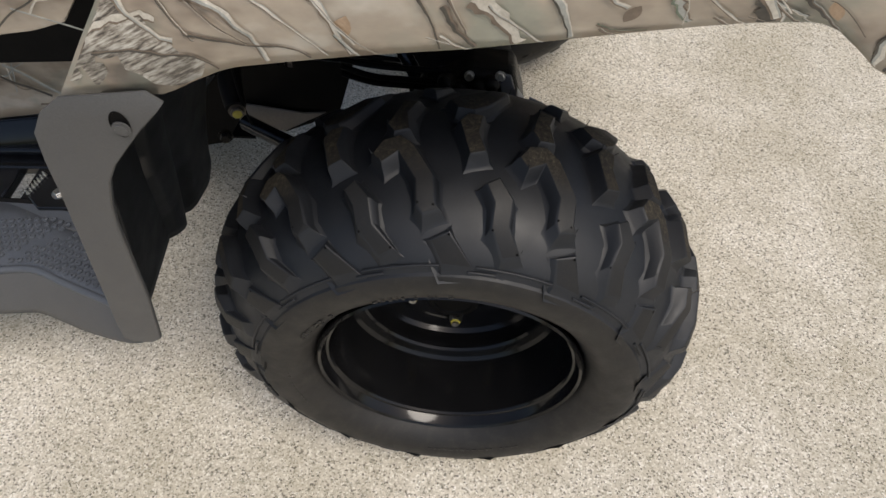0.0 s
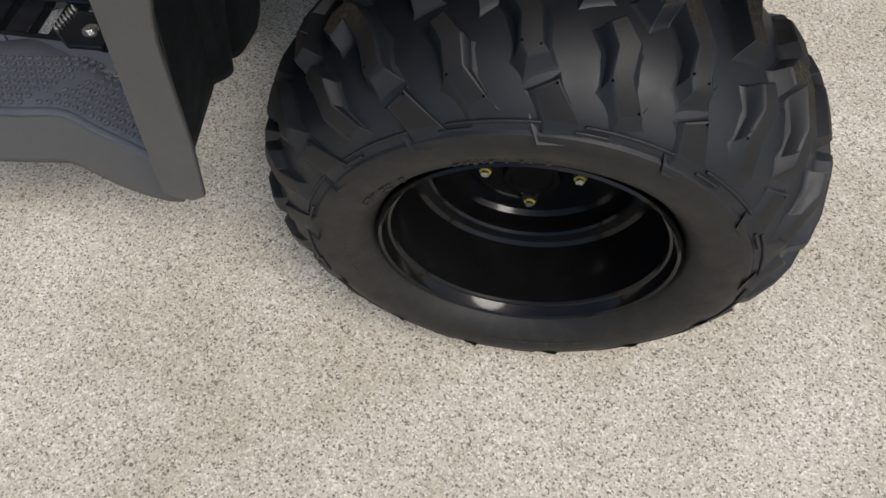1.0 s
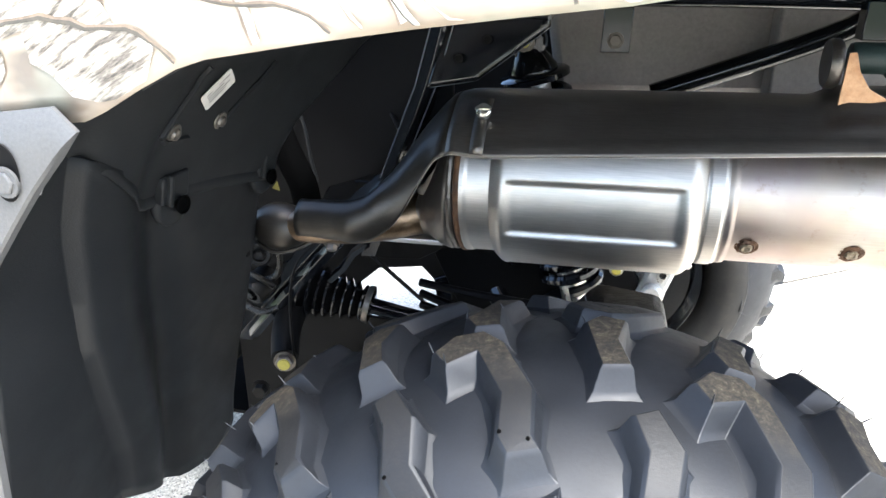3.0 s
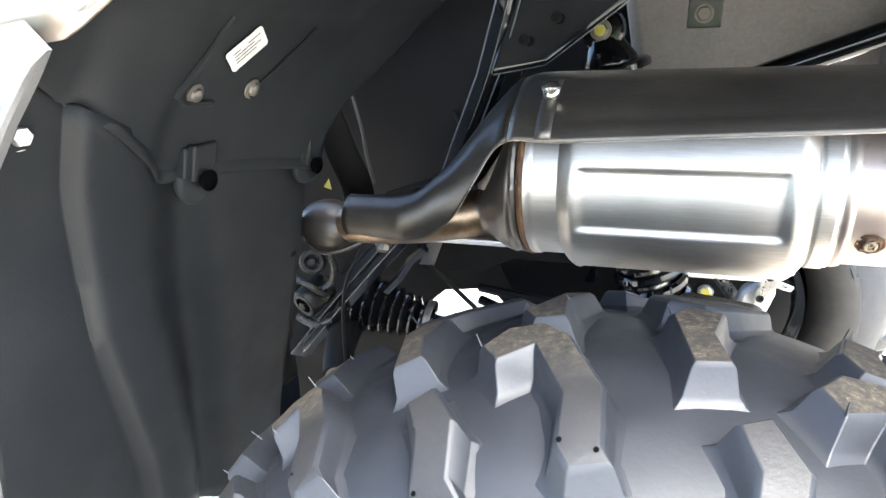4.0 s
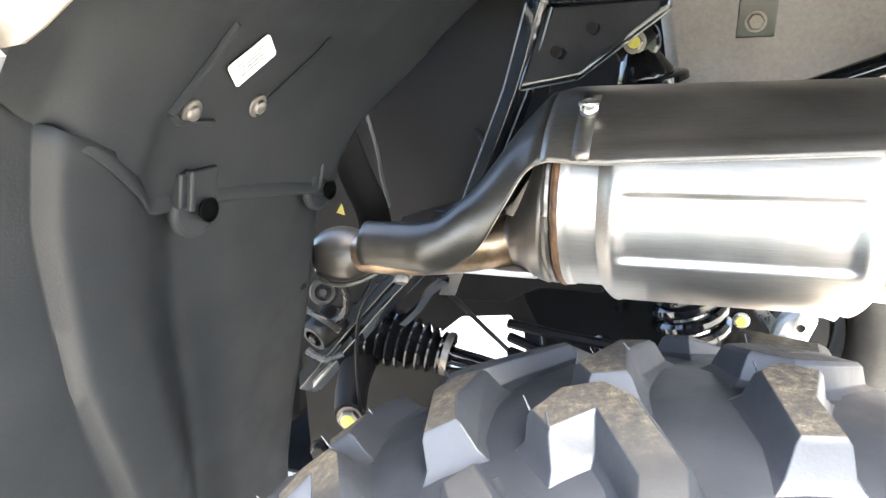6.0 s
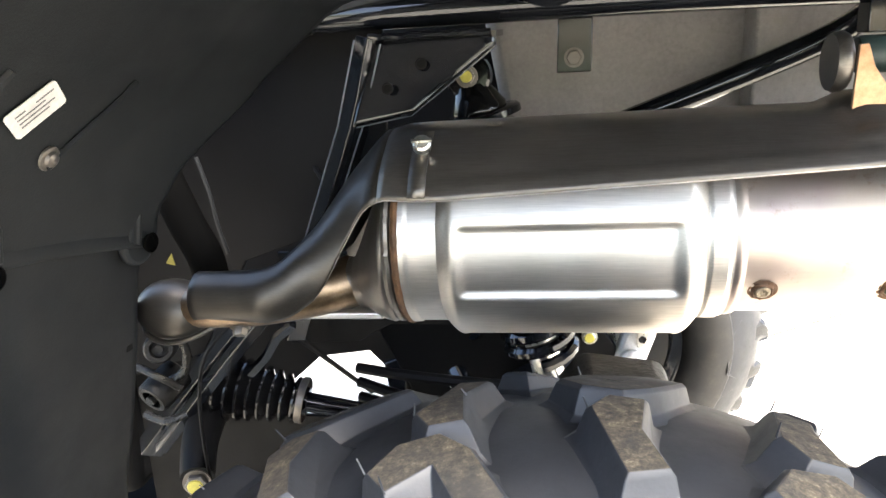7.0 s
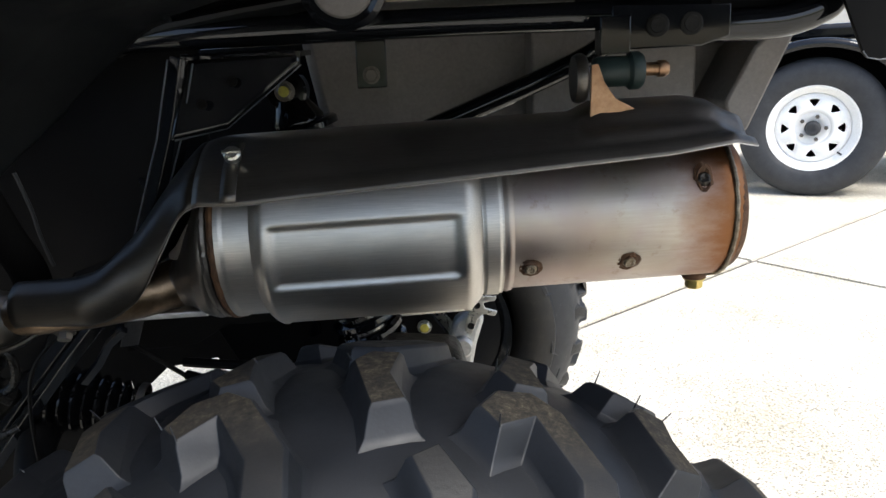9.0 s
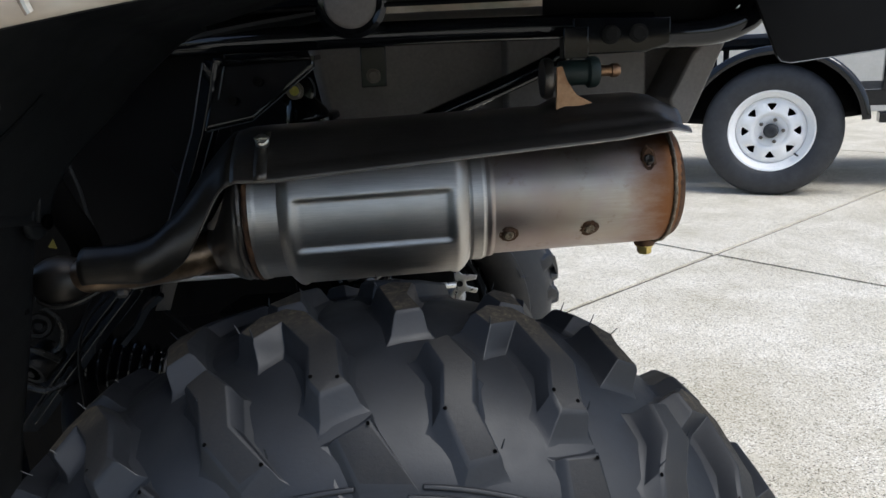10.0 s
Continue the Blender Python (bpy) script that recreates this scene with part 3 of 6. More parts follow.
# plug welds
for x, deg, r, s in ((0.139, -31, 0.062, 1), (0.219, -31, 0.062, 1), (0.277, 30, 0.062, 1.0)):
    a = radians(deg)
    n = Vector((0, -math.cos(a), math.sin(a)))
    c = ax(x) + n * (r - 0.0004)
    bm = lathe([(0.0098 * s, 0), (0.0094 * s, 0.0005), (0.0075 * s, 0.0008), (0.007 * s, 0.0018), (0.006 * s, 0.0022), (0.005 * s, 0.0012), (0, 0.001)], c, n, 20)
    rng = random.Random(int(x * 999))
    for v in bm.verts:
        v.co += Vector([rng.uniform(-0.0006, 0.0006) for _ in range(3)])
        if x > 0.25:
            v.co.z += 0.6 * (v.co.z - c.z)
            v.co.x -= 0.2 * (v.co.x - c.x)
    weld = part("plug_weld", bm, M_RUST, exhaust, "round browned plug weld")
    bm = lathe([(0.0055 * s, 0.0008), (0.0052 * s, 0.0024), (0.0036 * s, 0.0034), (0.002 * s, 0.0026), (0, 0.0032)], c, n, 14)
    for v in bm.verts:
        v.co += Vector([rng.uniform(-0.0005, 0.0005) for _ in range(3)])
    part("weld_core", bm, M_BEAD if x < 0.25 else M_PIPE, weld, "dull metal core of the weld")
# drain boss and plug
c = ax(0.295) + Vector((0, 0.002, -0.0615))
bm = lathe([(0.0115, 0.004), (0.0115, -0.003), (0.0105, -0.007), (0.009, -0.008), (0, -0.008)], c, (0, 0, 1), 20)
boss = part("drain_boss", bm, M_RUST, exhaust, "browned threaded drain boss")
bm = bolt(c - Vector((0, 0, 0.007)), (0, 0, -1), 0.0078, 0.010, 0.0098)
part("drain_plug", bm, M_BRASS, boss, "yellow hexagon drain plug")

# heat shield over the silencer
EDGE = [(-0.265, -60), (-0.24, -64), (-0.215, -64), (-0.19, -50), (-0.165, -22), (-0.145, 8), (-0.13, 26), (-0.114, 31), (-0.09, 29), (-0.07, 28.5), (0.10, 34.5), (0.25, 40.5), (0.321, 47)]
SHR = [(-0.265, 0.0168), (-0.24, 0.0168), (-0.212, 0.0172), (-0.19, 0.0205), (-0.168, 0.033), (-0.145, 0.058), (-0.123, 0.0775), (-0.105, 0.0815), (-0.09, 0.082), (0.12, 0.083), (0.182, 0.083), (0.2, 0.0905), (0.276, 0.0905), (0.294, 0.087), (0.308, 0.079), (0.321, 0.0735)]


def pipe_axis(x):
    """The axis that the shield follows, bent outwards to the header pipe."""
    p = ax(x)
    t = max(0.0, min(1.0, (-0.12 - x) / 0.082))
    return p + Vector((0, -0.072, -0.026)) * t * t * (3 - 2 * t)


def shield(u, v):
    x = u
    a0 = along(EDGE, x)
    a = radians(a0 + (178 - a0) * v)
    r = along(SHR, x)
    # the raised end dies out towards the straight lower lip
    up = min(1.0, max(0.0, (math.degrees(a) - a0 - 9) / 12))
    r = min(r, 0.083) + max(0.0, r - 0.083) * up * up * (3 - 2 * up)
    # a flattened roof with a soft shoulder
    r *= 1 + 0.035 * math.cos(2 * (a - radians(118))) - 0.02 * math.exp(-((math.degrees(a) - 62) / 10) ** 2)
    d = math.degrees(a) - a0
    t = min(1.0, max(0.0, (d - 7) / 6))
    r += 0.0024 * (1 - t * t * (3 - 2 * t)) * min(1.0, max(0.0, (x + 0.10) / 0.04))
    if x > 0.19:
        r -= 0.006 * math.exp(-((math.degrees(a) - 66) / 9) ** 2)
    return pipe_axis(x) + Vector((0, -math.cos(a) * r, math.sin(a) * r))


us = sorted(set([round(x, 4) for x in steps(-0.252, 0.321, 106)]))
# the shield's front end has a darker steel than the rest
part("pipe_shield", sheet(shield, [x for x in us if x < -0.112], steps(0, 1, 40)), M_PIPE, exhaust, "dark steel cover on the bent pipe", solid=0.0016, sharp=60)
part("heat_shield", sheet(shield, [x for x in us if x > -0.118], steps(0, 1, 56)), M_SHIELD, exhaust, "bronze-grey pressed steel heat shield", solid=0.0016, sharp=60)
lip = [shield(x, 0) for x in us]
part("shield_lip", tube(lip, 0.0006, 6, n=1), M_STEEL, exhaust, "bright cut edge of the shield")
# header pipe with elbow
part("header_pipe", tube([(-0.14, 0.362, 0.572), (-0.155, 0.351, 0.5695), (-0.178, 0.332, 0.568), (-0.205, 0.312, 0.568), (-0.232, 0.305, 0.567), (-0.255, 0.304, 0.565), (-0.28, 0.308, 0.561)], (0.0215, 0.0145), 20, n=8), M_HEADER, exhaust, "straw and rose heat-tinted header pipe")
bm = lathe([(0.0062, -0.001), (0.006, 0.001), (0.0048, 0.0022), (0.003, 0.0012), (0, 0.0018)], (-0.156, 0.3325, 0.570), (-0.35, -1, 0), 18)
for v in bm.verts:
    v.co.z += 0.7 * (v.co.z - 0.57)
part("header_weld", bm, M_BEAD, exhaust, "long plug weld on the header pipe")
part("shield_flange", plate([(-0.1248, 0.337, 0.634), (-0.1285, 0.337, 0.6165), (-0.1417, 0.337, 0.5933), (-0.1497, 0.337, 0.5946), (-0.1506, 0.337, 0.5995), (-0.1439, 0.337, 0.6049)], (0.1, 1, -0.2), 0.0016), M_SHIELD, exhaust, "bent inner flange of the shield", bevel=0.0005)
bm = bmesh.new()
bmesh.ops.create_uvsphere(bm, u_segments=28, v_segments=18, radius=0.0245, matrix=pose(-0.2765, 0.308, 0.5605, 0, 8, 0) @ Matrix.Diagonal((1.24, 0.95, 0.97, 1)))
part("elbow", bm, M_PIPE, exhaust, "rounded pressed steel elbow")
part("elbow_seam", tube([(-0.304, 0.312, 0.556), (-0.295, 0.294, 0.5475), (-0.278, 0.289, 0.5425), (-0.258, 0.291, 0.5455), (-0.243, 0.30, 0.552)], 0.0022, 8), M_PIPE, exhaust, "pinched seam of the elbow")
part("pipe_rim", tube([(-0.225, 0.305, 0.553), (-0.195, 0.335, 0.553), (-0.165, 0.355, 0.551), (-0.13, 0.362, 0.545)], 0.003, 8), M_STEEL, exhaust, "bright pinched seam under the pipe")
part("seam_flange", plate([(-0.222, 0.318, 0.545), (-0.19, 0.33, 0.546), (-0.126, 0.338, 0.544), (-0.12, 0.39, 0.551), (-0.2, 0.36, 0.553)], (0, 0, 1), 0.005), M_STEEL, exhaust, "pale steel flange under the pipe", bevel=0.001)
# band clamp with its screw
cl = ax(-0.0885)
pts = [cl + Vector((0, -math.cos(radians(a)), math.sin(radians(a)))) * 0.0822 for a in steps(30, 150, 24)]
bm = sheet(lambda k, dx: pts[k] + Vector((dx, 0, 0)), range(len(pts)), (-0.006, 0.006))
clamp = part("band_clamp", bm, M_SHIELD, exhaust, "perforated steel band clamp", solid=0.0012)
sc = Vector((-0.0875, 0.333, 0.6735))
bm = lathe([(0, 0), (0.0062, 0), (0.0065, 0.002), (0.0065, 0.0065), (0.005, 0.008), (0, 0.008)], sc, (0.1, -0.7, 0.55), 18)
box(sc + Vector((0.001, -0.0072, 0.0058)), (0.014, 0.0022, 0.002), (40, 0, 20), bm)
part("clamp_screw", bm, M_ZINC, clamp, "slotted zinc clamp screw")
bm = bmesh.new()
for k in range(6):
    box(sc + Vector((-0.002, 0.012 - 0.0005 * k, -0.006 - 0.0036 * k)), (0.011, 0.012, 0.0018), (25, 0, 5), bm)
part("clamp_slots", bm, M_CAST, clamp, "row of clamp band slots")
# hanger, bushing and pin
bm = plate([(0.1935, 0.362, 0.686), (0.1945, 0.362, 0.728), (0.200, 0.362, 0.7285), (0.205, 0.362, 0.714), (0.214, 0.362, 0.701), (0.230, 0.362, 0.692)], (0, 1, 0), 0.003)
part("hanger", bm, M_COPPER, exhaust, "copper-brown stained steel hanger", bevel=0.0006)
part("hanger_rim", lathe([(0, 0), (0.0185, 0), (0.02, 0.003), (0.02, 0.007), (0.0185, 0.0095), (0, 0.0095)], (0.184, 0.383, 0.717), (1, 0, 0), 28), M_SHIELD, exhaust, "round bronze-grey hanger boss")
part("bushing", lathe([(0, 0), (0.0115, 0), (0.0125, 0.003), (0.0125, 0.027), (0.0155, 0.03), (0.0155, 0.037), (0.0135, 0.04), (0, 0.04)], (0.203, 0.392, 0.721), (1, 0, 0), 28), M_RUBBER, exhaust, "green-black rubber bushing")
part("hanger_pin", lathe([(0, 0), (0.0055, 0), (0.0055, 0.028), (0.0068, 0.0285), (0.0068, 0.034), (0.005, 0.037), (0, 0.037)], (0.228, 0.391, 0.7215), (1, 0, 0), 16), M_COPPER, exhaust, "copper-brown steel hanger pin")

# oxygen sensor on the header with its lead
S0, S1 = Vector((-0.190, 0.410, 0.594)), Vector((-0.198, 0.446, 0.621))
d = (S1 - S0).normalized()
sensor = part("oxygen_sensor", lathe([(0, -0.004), (0.0075, -0.004), (0.0075, 0.004), (0.0058, 0.006), (0.0058, 0.02), (0.0068, 0.022), (0.0068, 0.034), (0.0045, 0.04), (0.0045, 0.047), (0, 0.047)], S0, d, 18), M_SHIELD, exhaust, "small dull steel oxygen sensor")
part("sensor_lead", tube([S1, (-0.214, 0.465, 0.636), (-0.232, 0.485, 0.652), (-0.255, 0.49, 0.684), (-0.272, 0.495, 0.725)], 0.0026, 8), M_UNDER, sensor, "thin black sensor lead")
# narrow clamp round the pipe beside its elbow
pc = Vector((-0.246, 0.304, 0.5725))
part("pipe_clamp", lathe([(0.0172, -0.006), (0.0184, -0.006), (0.0184, 0.006), (0.0172, 0.006)], pc, (1, -0.05, 0.1), 32, close=True), M_PIPE, exhaust, "narrow steel clamp on the pipe")
for k in range(5):
    a = radians(200 + 9 * k)
    part("clamp_slot", box(pc + Vector((0.0, 0.0186 * math.cos(a), -0.0186 * math.sin(a) - 0.002)), (0.007, 0.0012, 0.0016), (math.degrees(-a) + 90, 0, 4)), M_SHIELD, exhaust, "raised clamp tooth")
part("seam_screw", bolt((-0.224, 0.302, 0.551), (0.1, -0.6, -0.8), 0.0055, 0.007, 0.0075), M_SHIELD, exhaust, "dull screw under the pipe seam")

# ---- frame and suspension ----
chassis = thing("chassis", (0, 0.557, 0.3), quad, label="gloss black tubular steel frame")
part("upper_rail", tube([(-0.42, 0.435, 0.768), (-0.2, 0.432, 0.769), (0.1, 0.43, 0.769), (0.31, 0.428, 0.766)], 0.0125, 16), M_BLACK, chassis)


def gusset_at(x, z, back=0.0):
    return (x, 0.405 + back, z)


def gusset_face(u, v):
    """A flat plate with a slanting free edge."""
    a, b = Vector((-0.137, 0.747)).lerp(Vector((-0.156, 0.683)), v), Vector((-0.042, 0.748)).lerp(Vector((-0.042, 0.740)), min(1, v * 4))
    if v > 0.25:
        b = Vector((-0.042, 0.740)).lerp(Vector((-0.110, 0.691)), (v - 0.25) / 0.75)
    p = a.lerp(b, u)
    return gusset_at(p.x, p.y, 0.03 * max(0.0, u - 0.95) - 0.12 * (0.747 - p.y))


bm = sheet(gusset_face, steps(0, 1, 20), steps(0, 1, 12))
plate([(-0.142, 0.405, 0.749), (-0.042, 0.405, 0.750), (-0.042, 0.46, 0.752), (-0.142, 0.46, 0.751)], (0, 0, -1), 0.003, bm)
gusset = part("gusset_plate", bm, M_BLACK, chassis, "gloss black welded gusset plate with two holes", solid=0.003)
for c in ((-0.098, 0.3955, 0.729), (-0.124, 0.3905, 0.712)):
    part("gusset_hole", lathe([(0.0045, 0), (0.0045, 0.0008), (0.0036, 0.0009), (0.0034, 0.0001), (0, 0.0001)], c, (0, -1, 0), 18), M_UNDER, gusset)
bm = tube([(-0.140, 0.411, 0.750), (-0.159, 0.411, 0.683), (-0.201, 0.42, 0.585), (-0.242, 0.43, 0.49)], 0.0128, 4, n=4)
part("frame_strut", bm, M_BLACK, chassis, "square black frame strut", sharp=25, bevel=0.001)
# pale thin tubes stand in for the gloss highlights along gusset and strut edges
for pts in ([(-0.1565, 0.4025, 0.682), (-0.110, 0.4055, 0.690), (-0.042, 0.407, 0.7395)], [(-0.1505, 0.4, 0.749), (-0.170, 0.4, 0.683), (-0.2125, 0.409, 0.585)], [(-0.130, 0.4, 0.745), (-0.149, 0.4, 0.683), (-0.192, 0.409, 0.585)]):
    part("edge_highlight", tube(pts, 0.0007, 6, n=1), M_FOOT, chassis, "pale line painted as the highlight on a black frame edge")
rng = random.Random(3)
pts = [Vector((-0.138, 0.4025, 0.748)).lerp(Vector((-0.157, 0.4025, 0.686)), t) + Vector((rng.uniform(-0.0012, 0.0012), 0, 0)) for t in steps(0, 1, 18)]
part("frame_weld", tube(pts, 0.003, 7, n=1), M_BLACK, chassis, "lumpy painted weld")
pts = [Vector((-0.140, 0.4025, 0.7505)).lerp(Vector((-0.045, 0.4025, 0.7505)), t) + Vector((0, 0, rng.uniform(-0.001, 0.001))) for t in steps(0, 1, 20)]
part("frame_weld", tube(pts, 0.0026, 7, n=1), M_BLACK, chassis)
part("cross_tube", tube([(0.055, 0.5, 0.668), (0.21, 0.5, 0.728), (0.25, 0.47, 0.76)], 0.0105, 14), M_BLACK, chassis, "slanting gloss black tube")
bm = plate([(0.224, 0.415, 0.744), (0.224, 0.415, 0.776), (0.325, 0.412, 0.772), (0.325, 0.412, 0.745), (0.30, 0.412, 0.738), (0.24, 0.415, 0.738)], (0, 1, 0), 0.006)
joint = part("rail_joint", bm, M_BLACK, chassis, "black bolted joint plate", bevel=0.0015)
for x in (0.2665, 0.2955):
    part("joint_bolt", lathe([(0.0098, 0), (0.0098, 0.0012), (0.0088, 0.0018), (0.0068, 0.0016), (0.0064, 0.0024), (0, 0.0022)], (x - 0.004, 0.4135, 0.757), (0, -1, 0), 22), M_CAST, joint, "round black flange bolt")
part("rear_loop", tube([(0.30, 0.43, 0.755), (0.345, 0.43, 0.7545), (0.378, 0.43, 0.756), (0.407, 0.43, 0.764), (0.421, 0.43, 0.778), (0.428, 0.44, 0.83)], 0.0145, 16), M_BLACK, chassis, "bent gloss black rear tube")
part("bushing_bracket", plate([(0.207, 0.386, 0.735), (0.207, 0.386, 0.765), (0.232, 0.386, 0.765), (0.232, 0.386, 0.735)], (0, 1, 0), 0.02), M_BLACK, chassis, "black bracket holding the bushing", bevel=0.001)
# bolt tab under the rail
bm = plate([(0.004, 0.42, 0.757), (0.030, 0.42, 0.757), (0.029, 0.42, 0.717), (0.003, 0.42, 0.717)], (0, 1, 0), 0.003)
tab = part("bracket_tab", bm, M_RIM, chassis, "small gloss black bolt tab", bevel=0.001)
part("tab_bolt", bolt((0.016, 0.42, 0.728), (0, -1, 0), 0.006, 0.005, 0.0075), M_PIPE, tab, "dull hexagon bolt")
part("rear_cover", plate([(0.20, 0.452, 0.768), (0.36, 0.452, 0.764), (0.40, 0.452, 0.768), (0.418, 0.452, 0.784), (0.44, 0.452, 0.90), (0.20, 0.452, 0.90)], (0, 1, 0), 0.004), M_UNDER, chassis, "black plastic cover behind the rear tube", bevel=0.001)
# round lamp-like cup under the rail
part("rear_cup", lathe([(0, 0.002), (0.027, 0.002), (0.031, 0), (0.036, 0.003), (0.036, 0.05), (0, 0.05)], (-0.001, 0.398, 0.800), (0, 1, 0.1), 40), M_BLACK, chassis, "round black cup under the rack")
part("cup_lens", lathe([(0, -0.004), (0.012, -0.003), (0.024, 0.0), (0.026, 0.003), (0, 0.004)], (-0.001, 0.397, 0.800), (0, 1, 0.1), 32), M_TUB, chassis, "pale dusty round cap")
# lower links seen through the gap
for pts, r, k in (([(-0.43, 0.455, 0.345), (-0.36, 0.45, 0.425), (-0.26, 0.44, 0.53), (-0.2, 0.43, 0.58)], 0.016, 4), ([(-0.40, 0.43, 0.36), (-0.33, 0.425, 0.44), (-0.255, 0.415, 0.52)], 0.008, 4),
                  ([(-0.36, 0.46, 0.26), (-0.1, 0.3, 0.27), (0.0, 0.22, 0.255)], 0.014, 12), ([(0.02, 0.48, 0.25), (0.02, 0.3, 0.25), (0.0, 0.22, 0.255)], 0.014, 12),
                  ([(-0.28, 0.62, 0.24), (-0.1, 0.8, 0.25), (0.0, 0.9, 0.255)], 0.014, 12), ([(0.02, 0.62, 0.25), (0.02, 0.8, 0.25), (0.0, 0.9, 0.255)], 0.014, 12),
                  ([(-0.1, 0.5, 0.42), (0.0, 0.3, 0.375), (0.0, 0.22, 0.365)], 0.012, 12), ([(-0.1, 0.62, 0.42), (0.0, 0.8, 0.375), (0.0, 0.9, 0.365)], 0.012, 12)):
    part("control_arm", tube(pts, r, k), M_BLACK, chassis, "gloss black suspension tube", sharp=25 if k == 4 else 38, bevel=0.001 if k == 4 else 0.0)
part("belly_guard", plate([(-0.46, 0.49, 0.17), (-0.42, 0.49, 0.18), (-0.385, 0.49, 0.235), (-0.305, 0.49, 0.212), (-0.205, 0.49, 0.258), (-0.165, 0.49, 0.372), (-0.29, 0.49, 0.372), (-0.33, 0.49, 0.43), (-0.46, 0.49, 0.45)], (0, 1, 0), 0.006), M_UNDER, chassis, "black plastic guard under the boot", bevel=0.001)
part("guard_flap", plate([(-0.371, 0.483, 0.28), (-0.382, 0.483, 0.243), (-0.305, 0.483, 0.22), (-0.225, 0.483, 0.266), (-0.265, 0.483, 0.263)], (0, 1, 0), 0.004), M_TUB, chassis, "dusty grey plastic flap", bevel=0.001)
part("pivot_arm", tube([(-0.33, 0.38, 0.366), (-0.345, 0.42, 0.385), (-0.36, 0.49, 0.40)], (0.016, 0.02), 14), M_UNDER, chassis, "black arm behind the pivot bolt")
part("axle_shaft", tube([(0, 0.2, 0.3), (0, 0.9, 0.3)], 0.0135, 14), M_BLACK, chassis, "black axle shaft")
for s, y0 in ((1, 0.24), (-1, 0.875)):
    part("wheel_carrier", lathe([(0, 0), (0.05, 0), (0.06, 0.01), (0.06, 0.05), (0.04, 0.075), (0, 0.075)], (0, y0 - 0.02 * s, 0.3), (0, s, 0), 28), M_RIM, chassis, "black hub carrier")
# shock absorber
shock = thing("shock_absorber", (-0.05, 0.51, 0.45), quad, label="coil-over shock absorber with a black spring")
A, B = Vector((-0.081, 0.535, 0.715)), Vector((0.0, 0.56, 0.36))
d = (B - A).normalized()
part("damper_body", tube([A + d * 0.04, B], 0.017, 18), M_ZINC, shock, "bright steel damper body")
bm = lathe([(0.008, -0.012), (0.019, -0.012), (0.0215, -0.009), (0.0215, 0.011), (0.008, 0.011)], A, (0, 1, 0), 28)
lathe([(0.016, 0.008), (0.02, 0.016), (0.028, 0.03), (0.028, 0.034)], A, d, 24, bm)
part("top_eye", bm, M_RIM, shock, "black shock eye")
part("top_bolt", bolt(A - Vector((0, 0.014, 0)), (0, -1, 0), 0.008, 0.006, 0.0105), M_SHIELD, shock, "zinc bolt with yellow paint")
part("bolt_paint", lathe([(0.0056, 0.0062), (0.005, 0.0072), (0, 0.0073)], A - Vector((0, 0.014, 0)), (0, -1, 0), 16), M_YELLOW, shock, "yellow paint mark")
part("spring_seat", lathe([(0, 0), (0.02, 0), (0.024, 0.004), (0.038, 0.005), (0.0405, 0.007), (0.0405, 0.0125), (0, 0.0125)], A + d * 0.03, d, 40), M_BLACK, shock, "gloss black spring seat")
a, b = frame_of(d)
pts = [A + d * (0.05 + 0.25 * k / 280) + 0.0335 * (math.cos(2 * math.pi * k / 20) * a + math.sin(2 * math.pi * k / 20) * b) for k in range(281)]
part("coil_spring", tube(pts, 0.0068, 8, n=1), M_BLACK, shock, "gloss black coil spring")
# drive boot
bt = thing("drive_boot", (-0.32, 0.5, 0.39), quad, label="ribbed black rubber drive boot")
prof = []
for k in range(8):
    r = 0.036 - 0.0018 * k
    prof += [(r - 0.008, 0.011 * k), (r, 0.011 * k + 0.004), (r, 0.011 * k + 0.006), (r - 0.008, 0.011 * k + 0.0105)]
part("bellows", lathe([(0, 0)] + prof + [(0.014, 0.095), (0, 0.095)], (-0.345, 0.465, 0.418), (0.95, 0.1, -0.22), 32), M_RIM, bt, "ribbed black rubber bellows", sharp=60)
part("boot_clip", lathe([(0.0225, 0), (0.024, 0.001), (0.024, 0.007), (0.0225, 0.008)], (-0.262, 0.473, 0.4), (0.95, 0.1, -0.22), 28), M_SHIELD, bt, "narrow steel boot clip")
part("drive_shaft", tube([(-0.26, 0.474, 0.398), (-0.1, 0.52, 0.345), (0.0, 0.55, 0.31)], 0.010, 12), M_BLACK, bt, "black shaft")
# gearbox and engine behind the liner
engine = thing("engine", (-0.42, 0.53, 0.35), quad, label="cast aluminium engine and gearbox casing, blackened for shade")
rng = random.Random(12)
# casings take this black in place of bare metal, to stand for their shade
for c, s, t in (((-0.56, 0.55, 0.40), (0.2, 0.16, 0.26), (0, 5, 0)), ((-0.54, 0.56, 0.56), (0.16, 0.14, 0.12), (5, -8, 4))):
    part("casing", box(c, s, t), M_UNDER, engine, "cast aluminium casing, blackened for shade", bevel=0.02)
# unseen plate, added to keep light bounced off the ground from the engine
part("bounce_blocker", plate([(-0.98, 0.52, 0.16), (-0.38, 0.52, 0.16), (-0.38, 0.76, 0.16), (-0.98, 0.76, 0.16)], (0, 0, 1), 0.006), M_UNDER, engine, "unseen black plate added to block ground bounce under the engine", bevel=0.001)
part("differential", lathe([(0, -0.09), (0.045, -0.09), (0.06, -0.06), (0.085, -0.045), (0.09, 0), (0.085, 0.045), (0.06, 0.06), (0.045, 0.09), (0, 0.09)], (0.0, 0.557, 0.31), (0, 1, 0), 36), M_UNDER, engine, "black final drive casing")
